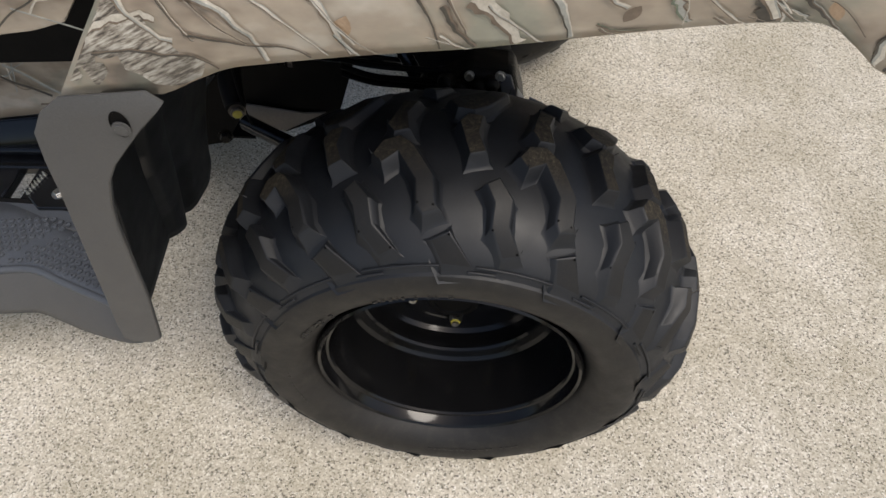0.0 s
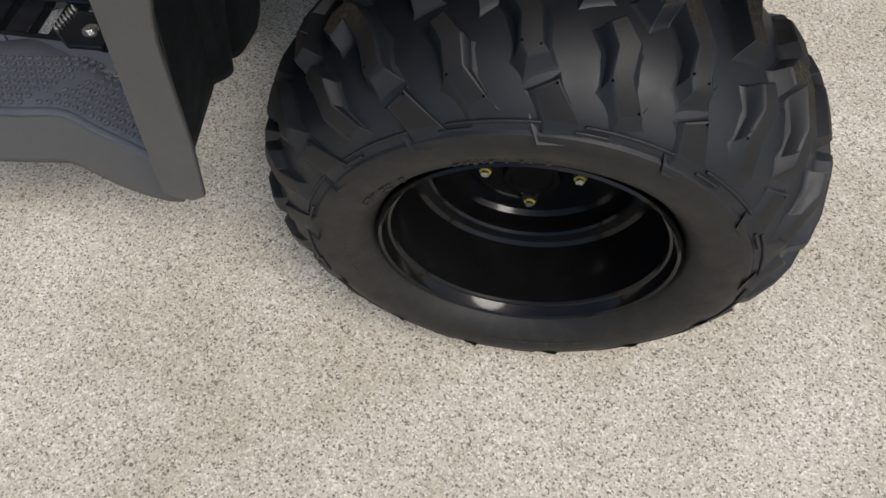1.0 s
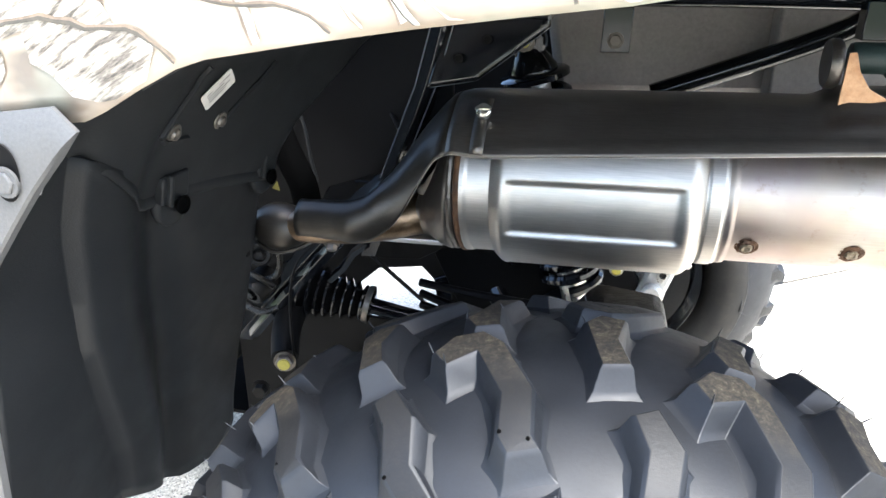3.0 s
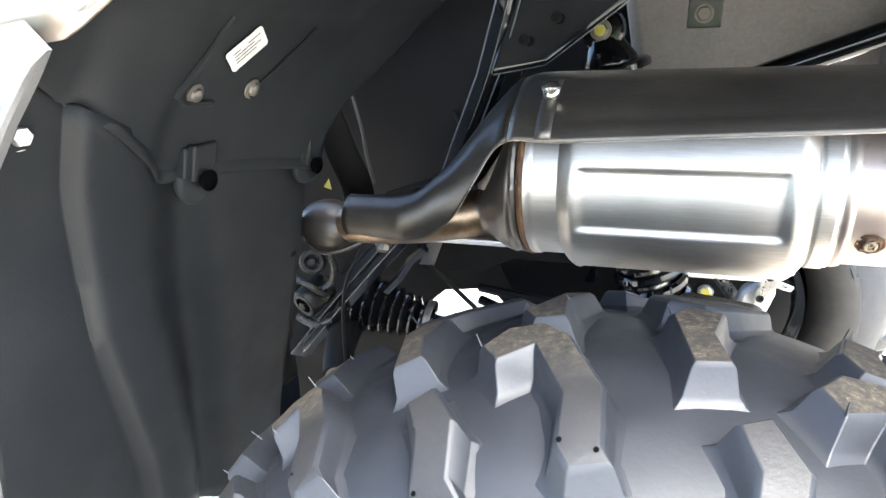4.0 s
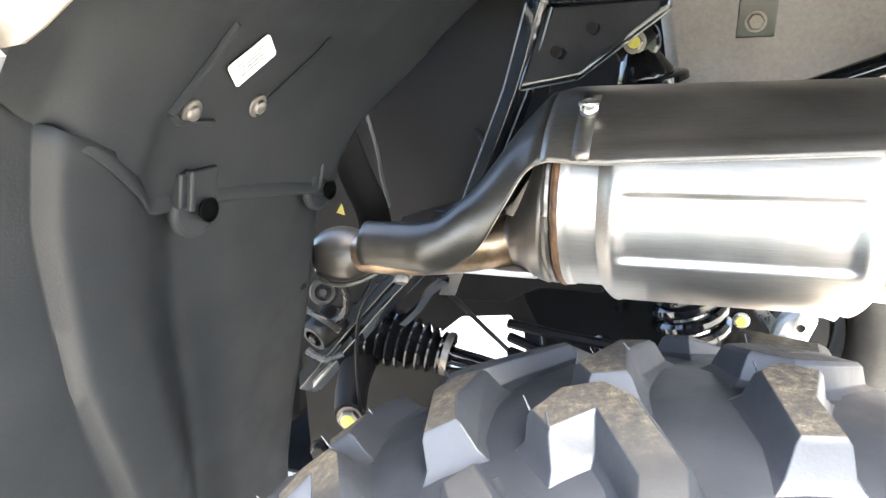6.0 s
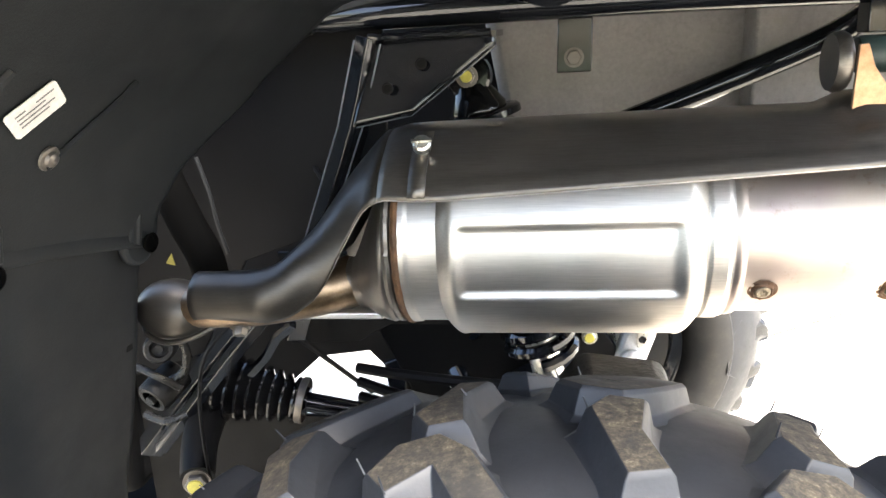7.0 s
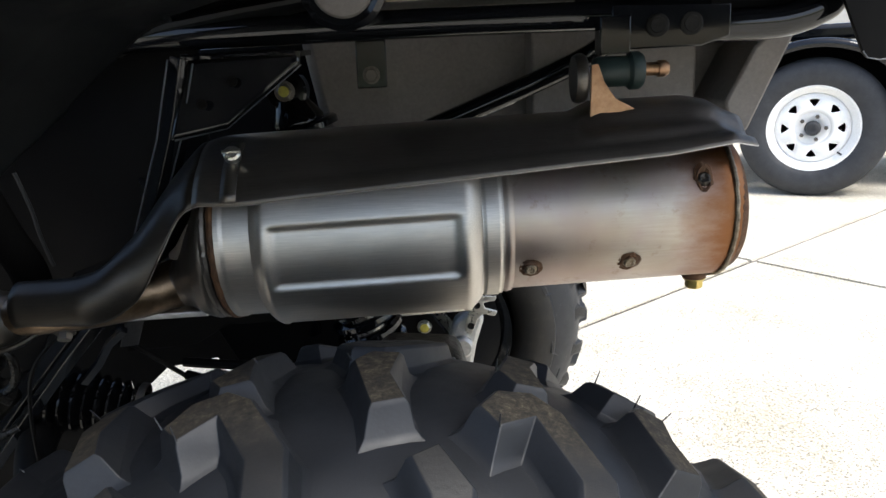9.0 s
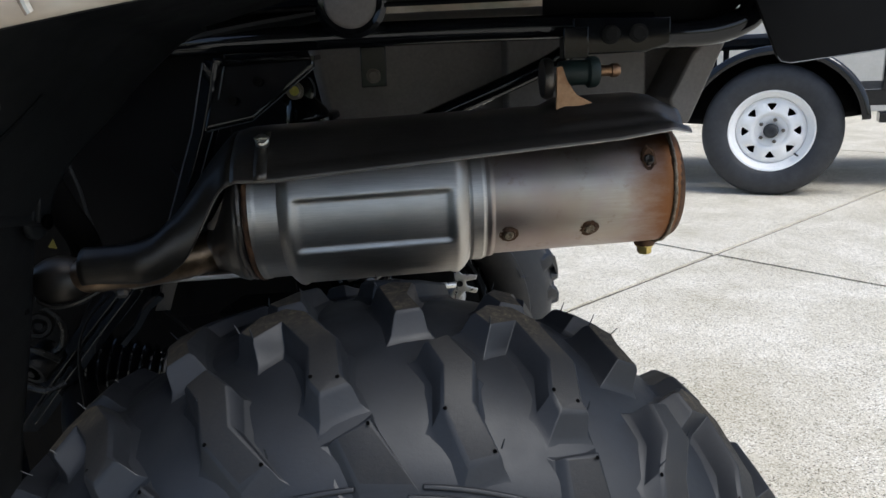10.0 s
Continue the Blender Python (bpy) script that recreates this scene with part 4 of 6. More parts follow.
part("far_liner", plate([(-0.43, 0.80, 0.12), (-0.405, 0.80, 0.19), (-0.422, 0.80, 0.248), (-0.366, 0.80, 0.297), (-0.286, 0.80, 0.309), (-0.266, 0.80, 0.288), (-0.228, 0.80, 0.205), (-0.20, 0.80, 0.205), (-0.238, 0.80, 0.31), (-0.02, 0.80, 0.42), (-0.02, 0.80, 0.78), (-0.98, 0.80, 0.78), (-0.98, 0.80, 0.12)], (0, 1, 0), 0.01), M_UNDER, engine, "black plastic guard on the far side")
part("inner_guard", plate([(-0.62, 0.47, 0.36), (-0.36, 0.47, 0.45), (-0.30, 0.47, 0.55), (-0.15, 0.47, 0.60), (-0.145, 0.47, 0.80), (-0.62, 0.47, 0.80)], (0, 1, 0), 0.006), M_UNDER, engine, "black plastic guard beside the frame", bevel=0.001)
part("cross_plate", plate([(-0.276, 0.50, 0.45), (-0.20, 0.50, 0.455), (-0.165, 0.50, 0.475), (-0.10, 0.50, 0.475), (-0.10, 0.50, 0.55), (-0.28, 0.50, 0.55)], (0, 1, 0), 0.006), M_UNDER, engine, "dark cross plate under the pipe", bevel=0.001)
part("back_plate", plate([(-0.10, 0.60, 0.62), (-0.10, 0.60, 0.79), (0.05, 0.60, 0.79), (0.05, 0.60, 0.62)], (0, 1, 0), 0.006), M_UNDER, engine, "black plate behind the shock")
part("far_arm", plate([(-0.262, 0.79, 0.292), (-0.236, 0.79, 0.302), (-0.215, 0.765, 0.205), (-0.243, 0.765, 0.2)], (0.1, 1, 0.2), 0.008), M_BLACK, chassis, "glossy flat suspension arm", bevel=0.0015)
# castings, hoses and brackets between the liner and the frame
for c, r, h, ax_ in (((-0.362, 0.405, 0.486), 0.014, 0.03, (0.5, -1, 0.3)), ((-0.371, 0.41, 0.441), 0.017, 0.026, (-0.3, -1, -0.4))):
    part("casing_boss", lathe([(0, -0.02), (r, -0.02), (r, h * 0.5), (r * 0.86, h * 0.62), (r * 0.6, h * 0.62), (r * 0.55, h * 0.35), (r * 0.3, h * 0.35), (r * 0.28, h * 0.7), (0, h * 0.7)], c, ax_, 24), M_CAST, engine, "cast boss with a bolt, coloured near black for shade")
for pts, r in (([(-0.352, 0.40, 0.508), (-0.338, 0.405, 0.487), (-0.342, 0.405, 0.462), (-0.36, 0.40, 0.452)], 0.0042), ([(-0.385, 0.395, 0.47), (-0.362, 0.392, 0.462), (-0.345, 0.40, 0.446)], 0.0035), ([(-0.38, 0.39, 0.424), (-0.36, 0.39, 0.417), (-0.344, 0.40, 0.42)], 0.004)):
    part("casing_rib", tube(pts, r, 8), M_DIMCAST, engine, "rounded rib of the casting")
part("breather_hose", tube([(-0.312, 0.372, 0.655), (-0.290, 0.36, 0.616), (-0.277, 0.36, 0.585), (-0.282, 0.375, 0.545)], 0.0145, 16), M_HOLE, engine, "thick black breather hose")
part("warning_tag", plate([(-0.308, 0.352, 0.584), (-0.300, 0.352, 0.582), (-0.302, 0.352, 0.592)], (0.2, -1, 0), 0.001), M_TAG, engine, "small yellow warning tag, dimmed as if in shade", smooth=False)
part("guard_edge", tube([(-0.308, 0.42, 0.66), (-0.300, 0.42, 0.627), (-0.2965, 0.42, 0.60), (-0.290, 0.42, 0.572)], 0.0018, 8), M_LINER, engine, "thin dull edge of the black guard")
part("bent_bracket", tube([(-0.226, 0.398, 0.514), (-0.246, 0.405, 0.498), (-0.262, 0.412, 0.476), (-0.284, 0.42, 0.454)], 0.0046, 4, n=1), M_BLACK, chassis, "bright-edged flat bracket beside the strut", sharp=25)
part("lower_fitting", bolt((-0.338, 0.335, 0.350), (0.2, -1, 0.1), 0.008, 0.01, 0.011), M_CAST, chassis, "dark fitting beside the pivot arm")
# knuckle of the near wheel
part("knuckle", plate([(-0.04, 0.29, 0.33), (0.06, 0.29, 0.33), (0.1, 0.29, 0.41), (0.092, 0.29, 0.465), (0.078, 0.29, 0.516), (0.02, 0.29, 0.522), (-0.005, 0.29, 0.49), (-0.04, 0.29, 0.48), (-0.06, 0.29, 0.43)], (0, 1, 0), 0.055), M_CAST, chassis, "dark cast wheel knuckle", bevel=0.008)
part("knuckle_plate", plate([(0.06, 0.285, 0.522), (0.074, 0.285, 0.518), (0.082, 0.285, 0.49), (0.08, 0.285, 0.462), (0.066, 0.285, 0.47)], (0, 1, 0), 0.004), M_FOOT, chassis, "blue-grey steel bracket", bevel=0.001)
part("bracket_edge", plate([(0.081, 0.286, 0.503), (0.0885, 0.291, 0.488), (0.0945, 0.296, 0.472), (0.0925, 0.296, 0.447), (0.0865, 0.291, 0.452), (0.0825, 0.286, 0.475)], (0.5, -1, 0), 0.003), M_LABEL, chassis, "pale bracket face", bevel=0.0006)
tab_k = part("knuckle_tab", plate([(0.1, 0.3, 0.472), (0.118, 0.3, 0.462), (0.142, 0.3, 0.444), (0.138, 0.3, 0.437), (0.118, 0.3, 0.434), (0.1, 0.3, 0.447)], (0, 1, 0), 0.005), M_FOOT, chassis, "blue-grey steel tab", bevel=0.0012)
part("tab_hole", lathe([(0.006, 0.0004), (0.0052, 0.0006), (0.005, 0.0), (0, 0.0)], (0.123, 0.2985, 0.446), (0, -1, 0), 16), M_UNDER, tab_k, "dark bolt hole")
for c in ((0.023, 0.288, 0.515), (0.061, 0.284, 0.519), (0.07, 0.284, 0.482), (0.045, 0.288, 0.488)):
    part("knuckle_bolt", bolt(c, (0, -1, 0.4), 0.005, 0.007, 0.0066), M_ZINC, chassis, "zinc bolt")
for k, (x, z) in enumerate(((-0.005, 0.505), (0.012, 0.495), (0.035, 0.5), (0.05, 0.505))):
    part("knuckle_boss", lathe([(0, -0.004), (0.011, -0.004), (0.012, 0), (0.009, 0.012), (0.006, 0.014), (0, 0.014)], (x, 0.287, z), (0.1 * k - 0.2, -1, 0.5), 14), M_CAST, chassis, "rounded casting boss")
for z, dz in ((0.517, 0.0), (0.50, 0.006), (0.49, 0.004)):
    part("brake_hose", tube([(-0.14, 0.31, z + dz), (-0.10, 0.30, z), (-0.05, 0.30, z - 0.004), (0.0, 0.30, z - 0.006)], 0.004, 8), M_UNDER, chassis, "thin black brake hose")
# brake caliper
cal = thing("brake_caliper", (0.09, 0.75, 0.33), quad, label="cast aluminium brake caliper with cable lever")
bm = plate([(0.06, 0.735, 0.275), (0.105, 0.735, 0.285), (0.115, 0.735, 0.335), (0.128, 0.735, 0.375), (0.112, 0.735, 0.392), (0.085, 0.735, 0.372), (0.07, 0.735, 0.33)], (0, 1, 0), 0.03)
part("caliper_body", bm, M_ALU, cal, "pale cast caliper body", bevel=0.006)
part("caliper_boss", lathe([(0, 0), (0.014, 0), (0.016, -0.004), (0.016, -0.012), (0.012, -0.016), (0, -0.016)], (0.094, 0.737, 0.335), (0, 1, 0), 22), M_ALU, cal, "round boss")
bm = plate([(x, 0.725, z) for x, z in ((0.098, 0.36), (0.106, 0.352), (0.118, 0.378), (0.125, 0.385), (0.142, 0.381), (0.146, 0.388), (0.128, 0.394), (0.126, 0.402), (0.143, 0.404), (0.145, 0.411), (0.122, 0.413), (0.116, 0.419), (0.108, 0.415), (0.109, 0.40), (0.102, 0.38))], (0, 1, 0), 0.004)
lever = part("cable_lever", bm, M_ZINC, cal, "bright zinc cable lever with two slots", bevel=0.001)
for x, z in ((0.107, 0.368), (0.1165, 0.3985)):
    part("lever_slot", lathe([(0.0052, 0.0005), (0.0046, 0.0012), (0.0035, 0.0004), (0, 0.0004)], (x, 0.725, z), (0, -1, 0), 14), M_CAST, lever, "dark slot")
part("cable_rod", tube([(0.108, 0.722, 0.398), (0.06, 0.70, 0.405), (-0.02, 0.68, 0.41)], 0.005, 10), M_ZINC, cal, "bright cable end rod")
part("brake_disc", lathe([(0.05, 0), (0.1, 0), (0.1, 0.004), (0.05, 0.004)], (0.0, 0.77, 0.30), (0, 1, 0), 48), M_ZINC, cal, "steel brake disc")
part("caliper_bracket", plate([(-0.06, 0.74, 0.33), (0.07, 0.74, 0.30), (0.075, 0.74, 0.35), (0.05, 0.74, 0.385), (-0.05, 0.74, 0.395)], (0, 1, 0), 0.012), M_UNDER, cal, "black caliper bracket", bevel=0.002)
for c in ((0.04, 0.737, 0.366), (-0.013, 0.737, 0.383)):
    b_ = part("caliper_bolt", bolt(c, (0, -1, 0), 0.0085, 0.006, 0.0105), M_ZINC, cal, "zinc bolt with a yellow dot")
    part("bolt_paint", lathe([(0.007, 0.0062), (0.006, 0.0074), (0, 0.0075)], c, (0, -1, 0), 14), M_YELLOW, b_, "yellow paint dot")
part("swing_plate", plate([(-0.16, 0.62, 0.30), (-0.02, 0.62, 0.30), (-0.02, 0.62, 0.5), (-0.2, 0.62, 0.52), (-0.24, 0.62, 0.47)], (0, 1, 0), 0.01), M_UNDER, chassis, "black chassis plate", bevel=0.002)
yb = part("arm_bolt", bolt((-0.326, 0.372, 0.366), (0.3, -1, 0), 0.0105, 0.008, 0.013), M_SHIELD, chassis, "zinc pivot bolt")
part("bolt_paint", lathe([(0.0075, 0.0082), (0.0065, 0.0096), (0, 0.0097)], (-0.326, 0.372, 0.366), (0.3, -1, 0), 14), M_YELLOW, yb, "yellow paint mark")
part("brake_cable", tube([(-0.243, 0.41, 0.508), (-0.224, 0.60, 0.345)], 0.0028, 8), M_UNDER, chassis, "thin straight black cable")
part("earth_wire", tube([(-0.255, 0.385, 0.535), (-0.299, 0.38, 0.496), (-0.315, 0.38, 0.451), (-0.318, 0.38, 0.382), (-0.314, 0.38, 0.33)], 0.0018, 6), M_UNDER, chassis, "thin black wire")
# tub behind the silencer
tub = part("storage_tub", plate([(-0.05, 0.565, 0.655), (-0.075, 0.565, 0.80), (0.45, 0.565, 0.80), (0.425, 0.565, 0.70), (0.385, 0.565, 0.66), (0.08, 0.565, 0.655)], (0, 1, 0), 0.22), M_TUB, quad, "dusty grey plastic storage tub", bevel=0.012)
part("tub_step", plate([(0.17, 0.522, 0.655), (0.17, 0.522, 0.765), (0.3385, 0.522, 0.765), (0.3385, 0.522, 0.655)], (0, 1, 0), 0.05), M_TUB, tub, "raised grey wall of the tub", bevel=0.003)
part("tub_panel", plate([(0.394, 0.48, 0.748), (0.378, 0.48, 0.735), (0.352, 0.48, 0.684), (0.36, 0.48, 0.655), (0.376, 0.48, 0.655), (0.418, 0.48, 0.75), (0.418, 0.48, 0.775), (0.394, 0.48, 0.775)], (0, 1, 0), 0.09), M_TUB, tub, "slanting grey end wall of the tub", bevel=0.003)
part("tub_groove", tube([(0.35, 0.5645, 0.745), (0.392, 0.5645, 0.745), (0.398, 0.5645, 0.735), (0.372, 0.5645, 0.69), (0.35, 0.5645, 0.688)], 0.0012, 6), M_GREY, tub, "moulded line in the tub wall")
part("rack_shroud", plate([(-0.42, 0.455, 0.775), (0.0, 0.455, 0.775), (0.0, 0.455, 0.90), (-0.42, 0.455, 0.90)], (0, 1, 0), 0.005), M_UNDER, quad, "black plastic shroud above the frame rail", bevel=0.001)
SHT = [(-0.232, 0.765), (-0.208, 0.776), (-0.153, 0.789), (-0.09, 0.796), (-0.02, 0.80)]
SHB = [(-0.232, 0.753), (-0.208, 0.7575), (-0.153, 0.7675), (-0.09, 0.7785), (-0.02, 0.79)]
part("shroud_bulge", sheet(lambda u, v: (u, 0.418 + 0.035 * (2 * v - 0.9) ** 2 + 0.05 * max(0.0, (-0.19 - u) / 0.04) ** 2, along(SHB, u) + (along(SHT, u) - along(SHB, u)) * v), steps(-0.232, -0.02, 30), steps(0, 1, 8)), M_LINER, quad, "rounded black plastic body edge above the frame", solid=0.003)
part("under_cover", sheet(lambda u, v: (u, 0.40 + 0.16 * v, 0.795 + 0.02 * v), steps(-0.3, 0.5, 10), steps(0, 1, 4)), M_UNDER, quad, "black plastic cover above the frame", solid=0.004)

# ---- fender ----
LIP = [(-0.30, 0.726), (-0.24, 0.731), (-0.206, 0.7335), (-0.196, 0.7375), (-0.177, 0.747), (-0.157, 0.756), (-0.143, 0.76), (-0.099, 0.766), (-0.057, 0.771), (-0.016, 0.775), (0.018, 0.778), (0.063, 0.784), (0.118, 0.792), (0.165, 0.798), (0.194, 0.801), (0.227, 0.802), (0.237, 0.801), (0.249, 0.796), (0.27, 0.779), (0.282, 0.768), (0.294, 0.761), (0.33, 0.757), (0.5, 0.757)]
SIDE = [(0.0, 0.0, 0.0), (0.25, -0.004, 0.3), (0.5, 0.002, 0.62), (0.75, 0.028, 0.86), (1.0, 0.08, 1.0)]
fender = thing("fender", (0.05, 0.1, 0.75), quad, label="glossy camouflage printed rear fender over black plastic", lean=FENDER)


def fender_at(u, v):
    """u along the bike, v from the lower lip over the shoulder to the middle."""
    lip = along(LIP, u)
    if v <= 1:
        y = float(np.interp(v, [s[0] for s in SIDE], [s[1] for s in SIDE]))
        f = float(np.interp(v, [s[0] for s in SIDE], [s[2] for s in SIDE]))
        z = lip + (0.885 - lip) * f
    else:
        y, z = 0.08 + (v - 1) * 0.477, 0.885 + 0.03 * math.sin((v - 1) * math.pi / 2)
    rake = min(1.0, max(0.0, (-0.06 - u) / 0.22))
    return Vector((u + 0.8 * rake * rake * (z - lip), y, z))


us = sorted(set([x for x, _ in LIP if x >= -0.21] + steps(-0.29, 0.5, 64)))
vs = steps(0, 1, 14) + steps(1.1, 2, 8)
skin = part("fender_skin", sheet(fender_at, us, vs), M_CAMO, fender, "camouflage printed plastic skin with branches and bark", solid=0.003, sharp=60)
far = sheet(lambda u, v: Vector((u, 1.114 - fender_at(u, v).y, fender_at(u, v).z)), us, vs)
part("fender_skin", far, M_CAMO, fender, "camouflage printed plastic skin", solid=0.003, sharp=60)
part("fender_inner", sheet(lambda u, v: fender_at(u, v) + Vector((0, 0.006 * (v < 1), -0.007 if v > 0.6 else 0)), [u for u in us if u > -0.19], vs), M_LINER, fender, "black plastic underside", solid=0.003, sharp=60)


def on_skin(u, v, h):
    p = fender_at(u, v)
    n = (fender_at(u + 0.004, v) - fender_at(u - 0.004, v)).cross(fender_at(u, v + 0.02) - fender_at(u, max(0, v - 0.02)))
    n = n.normalized() if n.length > 1e-9 else Vector((0, -1, 0))
    if n.y > 0.02 or (n.y > -0.02 and n.z < 0):
        n = -n
    return p + n * h


def put(store, bm, pts, h):
    store.append([bm.verts.new(on_skin(max(-0.286, min(0.495, a_)), max(0.012, min(1.95, b_)), h)) for a_, b_ in pts])


def stroke(bm, pts, width, tone, rng, h):
    """A tapered printed branch through the given places: shaded side, body and lit side, knotty edges."""
    path = smooth_path([Vector((a_, b_ * 0.13, 0)) for a_, b_ in pts], 5)
    rows = []
    for k, p in enumerate(path):
        d = (path[min(k + 1, len(path) - 1)] - path[max(k - 1, 0)]).normalized()
        w = width * (1 - 0.45 * k / len(path)) * rng.uniform(0.68, 1.25)
        q = p + Vector((-d.y, d.x, 0)) * rng.uniform(-0.35, 0.35) * min(width, 0.004)
        put(rows, bm, [(q.x - d.y * w * c, (q.y + d.x * w * c) / 0.13) for c in (-1, -0.5, 0.15, 0.6, 1)], h)
    for p, q in zip(rows, rows[1:]):
        for j in range(4):
            bm.faces.new([p[j], p[j + 1], q[j + 1], q[j]]).material_index = tone[j]


def printed_leaf(bm, u, v, ang, size, mat, h):
    """A pointed printed leaf."""
    rows = []
    for k in range(7):
        t = k / 6
        w = size * 0.3 * math.sin(math.pi * t) ** 0.8 + 0.0001
        put(rows, bm, [(u + math.cos(ang) * size * t - math.sin(ang) * w * c, v + (math.sin(ang) * size * t + math.cos(ang) * w * c) / 0.13) for c in (-1, 0, 1)], h)
    for p, q in zip(rows, rows[1:]):
        for j in range(2):
            bm.faces.new([p[j], p[j + 1], q[j + 1], q[j]]).material_index = mat


rng = random.Random(21)
bm = bmesh.new()
TONES = ((1, 0, 0, 2), (3, 1, 1, 0), (3, 2, 2, 0), (1, 2, 0, 0), (3, 3, 1, 1))
for k in range(12):
    printed_leaf(bm, rng.uniform(-0.1, 0.46), rng.uniform(0.02, 1.2), rng.uniform(0, 6.28), rng.uniform(0.01, 0.024), rng.choice((4, 1, 2, 5)), 0.0017 + 0.000003 * k)
FRONT_LIMBS = [([(-0.288, 0.44), (-0.288, 0.36), (-0.232, 0.26), (-0.172, 0.0)], 0.019, (6, 6, 6, 6)),
            ([(-0.288, 0.1), (-0.288, 0.26), (-0.28, 0.22), (-0.256, 0.1)], 0.009, (6, 6, 6, 6)),
            ([(-0.288, 0.24), (-0.284, 0.34), (-0.236, 0.38), (-0.212, 0.36)], 0.0028, (1, 0, 0, 0)),
            ([(-0.288, 0.48), (-0.236, 0.36), (-0.192, 0.26)], 0.0022, (1, 2, 0, 0)),
            ([(-0.22, 0.48), (-0.188, 0.32), (-0.172, 0.22)], 0.0016, (3, 1, 0, 1)),
            ([(-0.184, 0.44), (-0.152, 0.34), (-0.128, 0.18), (-0.12, 0.02)], 0.0034, (1, 2, 0, 0)),
            ([(-0.128, 0.38), (-0.1, 0.24), (-0.076, 0.02)], 0.0013, (1, 0, 0, 2)),
            ([(-0.176, 0.26), (-0.136, 0.14), (-0.104, 0.1), (-0.088, 0.02)], 0.0012, (3, 3, 1, 1)),
            ([(-0.276, 0.24), (-0.224, 0.24), (-0.18, 0.16), (-0.156, 0.02)], 0.0012, (3, 3, 1, 1))]
REAR_LIMBS = [([(-0.084, 0.38), (-0.072, 0.28), (-0.06, 0.02)], 0.0032, (1, 0, 0, 2)),
            ([(-0.012, 0.32), (-0.004, 0.2), (0.0, 0.02)], 0.0011, (3, 3, 3, 1)),
            ([(0.004, 0.28), (0.012, 0.14), (0.024, 0.02)], 0.0022, (3, 3, 1, 1)),
            ([(0.024, 0.32), (0.04, 0.2), (0.052, 0.02)], 0.0075, (1, 0, 0, 0)),
            ([(0.072, 0.3), (0.08, 0.18), (0.084, 0.02)], 0.0032, (3, 2, 2, 0)),
            ([(0.1, 0.1), (0.112, 0.04), (0.132, 0.02)], 0.0012, (1, 1, 5, 5)),
            ([(0.144, 0.26), (0.148, 0.18), (0.156, 0.06)], 0.004, (5, 2, 2, 1)),
            ([(0.2, 0.22), (0.2, 0.14), (0.204, 0.02)], 0.0095, (3, 3, 3, 1)),
            ([(0.204, 0.24), (0.208, 0.14), (0.212, 0.02)], 0.0024, (1, 0, 0, 2)),
            ([(0.22, 0.2), (0.232, 0.1), (0.248, 0.0)], 0.0026, (3, 3, 1, 2)),
            ([(0.288, 0.3), (0.28, 0.14), (0.28, 0.0)], 0.0045, (3, 2, 0, 0)),
            ([(0.296, 0.22), (0.296, 0.12), (0.292, 0.0)], 0.007, (3, 1, 1, 2))]
for k, (pts, wide, tone) in enumerate(FRONT_LIMBS + REAR_LIMBS):
    stroke(bm, pts, wide, tone, rng, 0.0021 + 0.00004 * k)
# thinner crossing twigs and the limbs over the shoulder
for k in range(70):
    u, v = rng.uniform(-0.2, 0.45), rng.uniform(0.05, 0.5) if k < 34 else rng.uniform(0.5, 1.5)
    ang, size, bend = rng.choice((-0.8, -0.6, -1.0, -0.15, 2.3)) + rng.uniform(-0.3, 0.3), rng.uniform(0.03, 0.1), rng.uniform(-0.5, 0.5)
    m1 = (u + math.cos(ang) * size * 0.5, v + math.sin(ang) * size * 0.5 / 0.13)
    m2 = (m1[0] + math.cos(ang + bend) * size * 0.5, m1[1] + math.sin(ang + bend) * size * 0.5 / 0.13)
    stroke(bm, [(u, v), m1, m2], rng.choice((0.0005, 0.0007, 0.0009, 0.0014)) if k < 34 else rng.uniform(0.001, 0.006), TONES[rng.randrange(5)], rng, 0.0031 + 0.000008 * k)
part("camo_print", bm, M_BARK, fender, "printed tan, grey and brown branches", kind="stuff")
part("rear_flap", plate([(0.3985, 0.398, 0.80), (0.4105, 0.398, 0.7732), (0.432, 0.398, 0.727), (0.4365, 0.398, 0.7213), (0.447, 0.398, 0.7192), (0.60, 0.398, 0.733), (0.60, 0.398, 0.87), (0.3985, 0.398, 0.87)], (0, 1, 0), 0.004), M_UNDER, quad, "black plastic flap behind the wheel", bevel=0.0006)
part("flap_edge", tube([(0.432, 0.3975, 0.727), (0.4365, 0.3975, 0.7213), (0.447, 0.3975, 0.7192), (0.60, 0.3975, 0.733)], 0.0006, 6, n=1), M_FOOT, quad, "pale cut edge of the flap")
# grey trim in front of the wheel
YT = -0.012
OUT = [(-0.210, 0.7245), (-0.220, 0.735), (-0.29, 0.7275), (-0.312, 0.712), (-0.328, 0.69), (-0.334, 0.66), (-0.345, 0.605), (-0.367, 0.508), (-0.398, 0.37), (-0.402, 0.345), (-0.392, 0.337), (-0.37, 0.336),
       (-0.356, 0.346), (-0.335, 0.435), (-0.317, 0.535), (-0.31, 0.574), (-0.301, 0.605), (-0.289, 0.636), (-0.276, 0.656), (-0.255, 0.679), (-0.237, 0.698), (-0.221, 0.713)]
OUT = [(x + 0.0045, z + 0.006) for x, z in OUT]
FACE = [(-0.214, 0.7195), (-0.2225, 0.728), (-0.288, 0.7205), (-0.307, 0.707), (-0.323, 0.687)]
FACE = [(x + 0.0045, z + 0.006) for x, z in FACE] + OUT[5:]


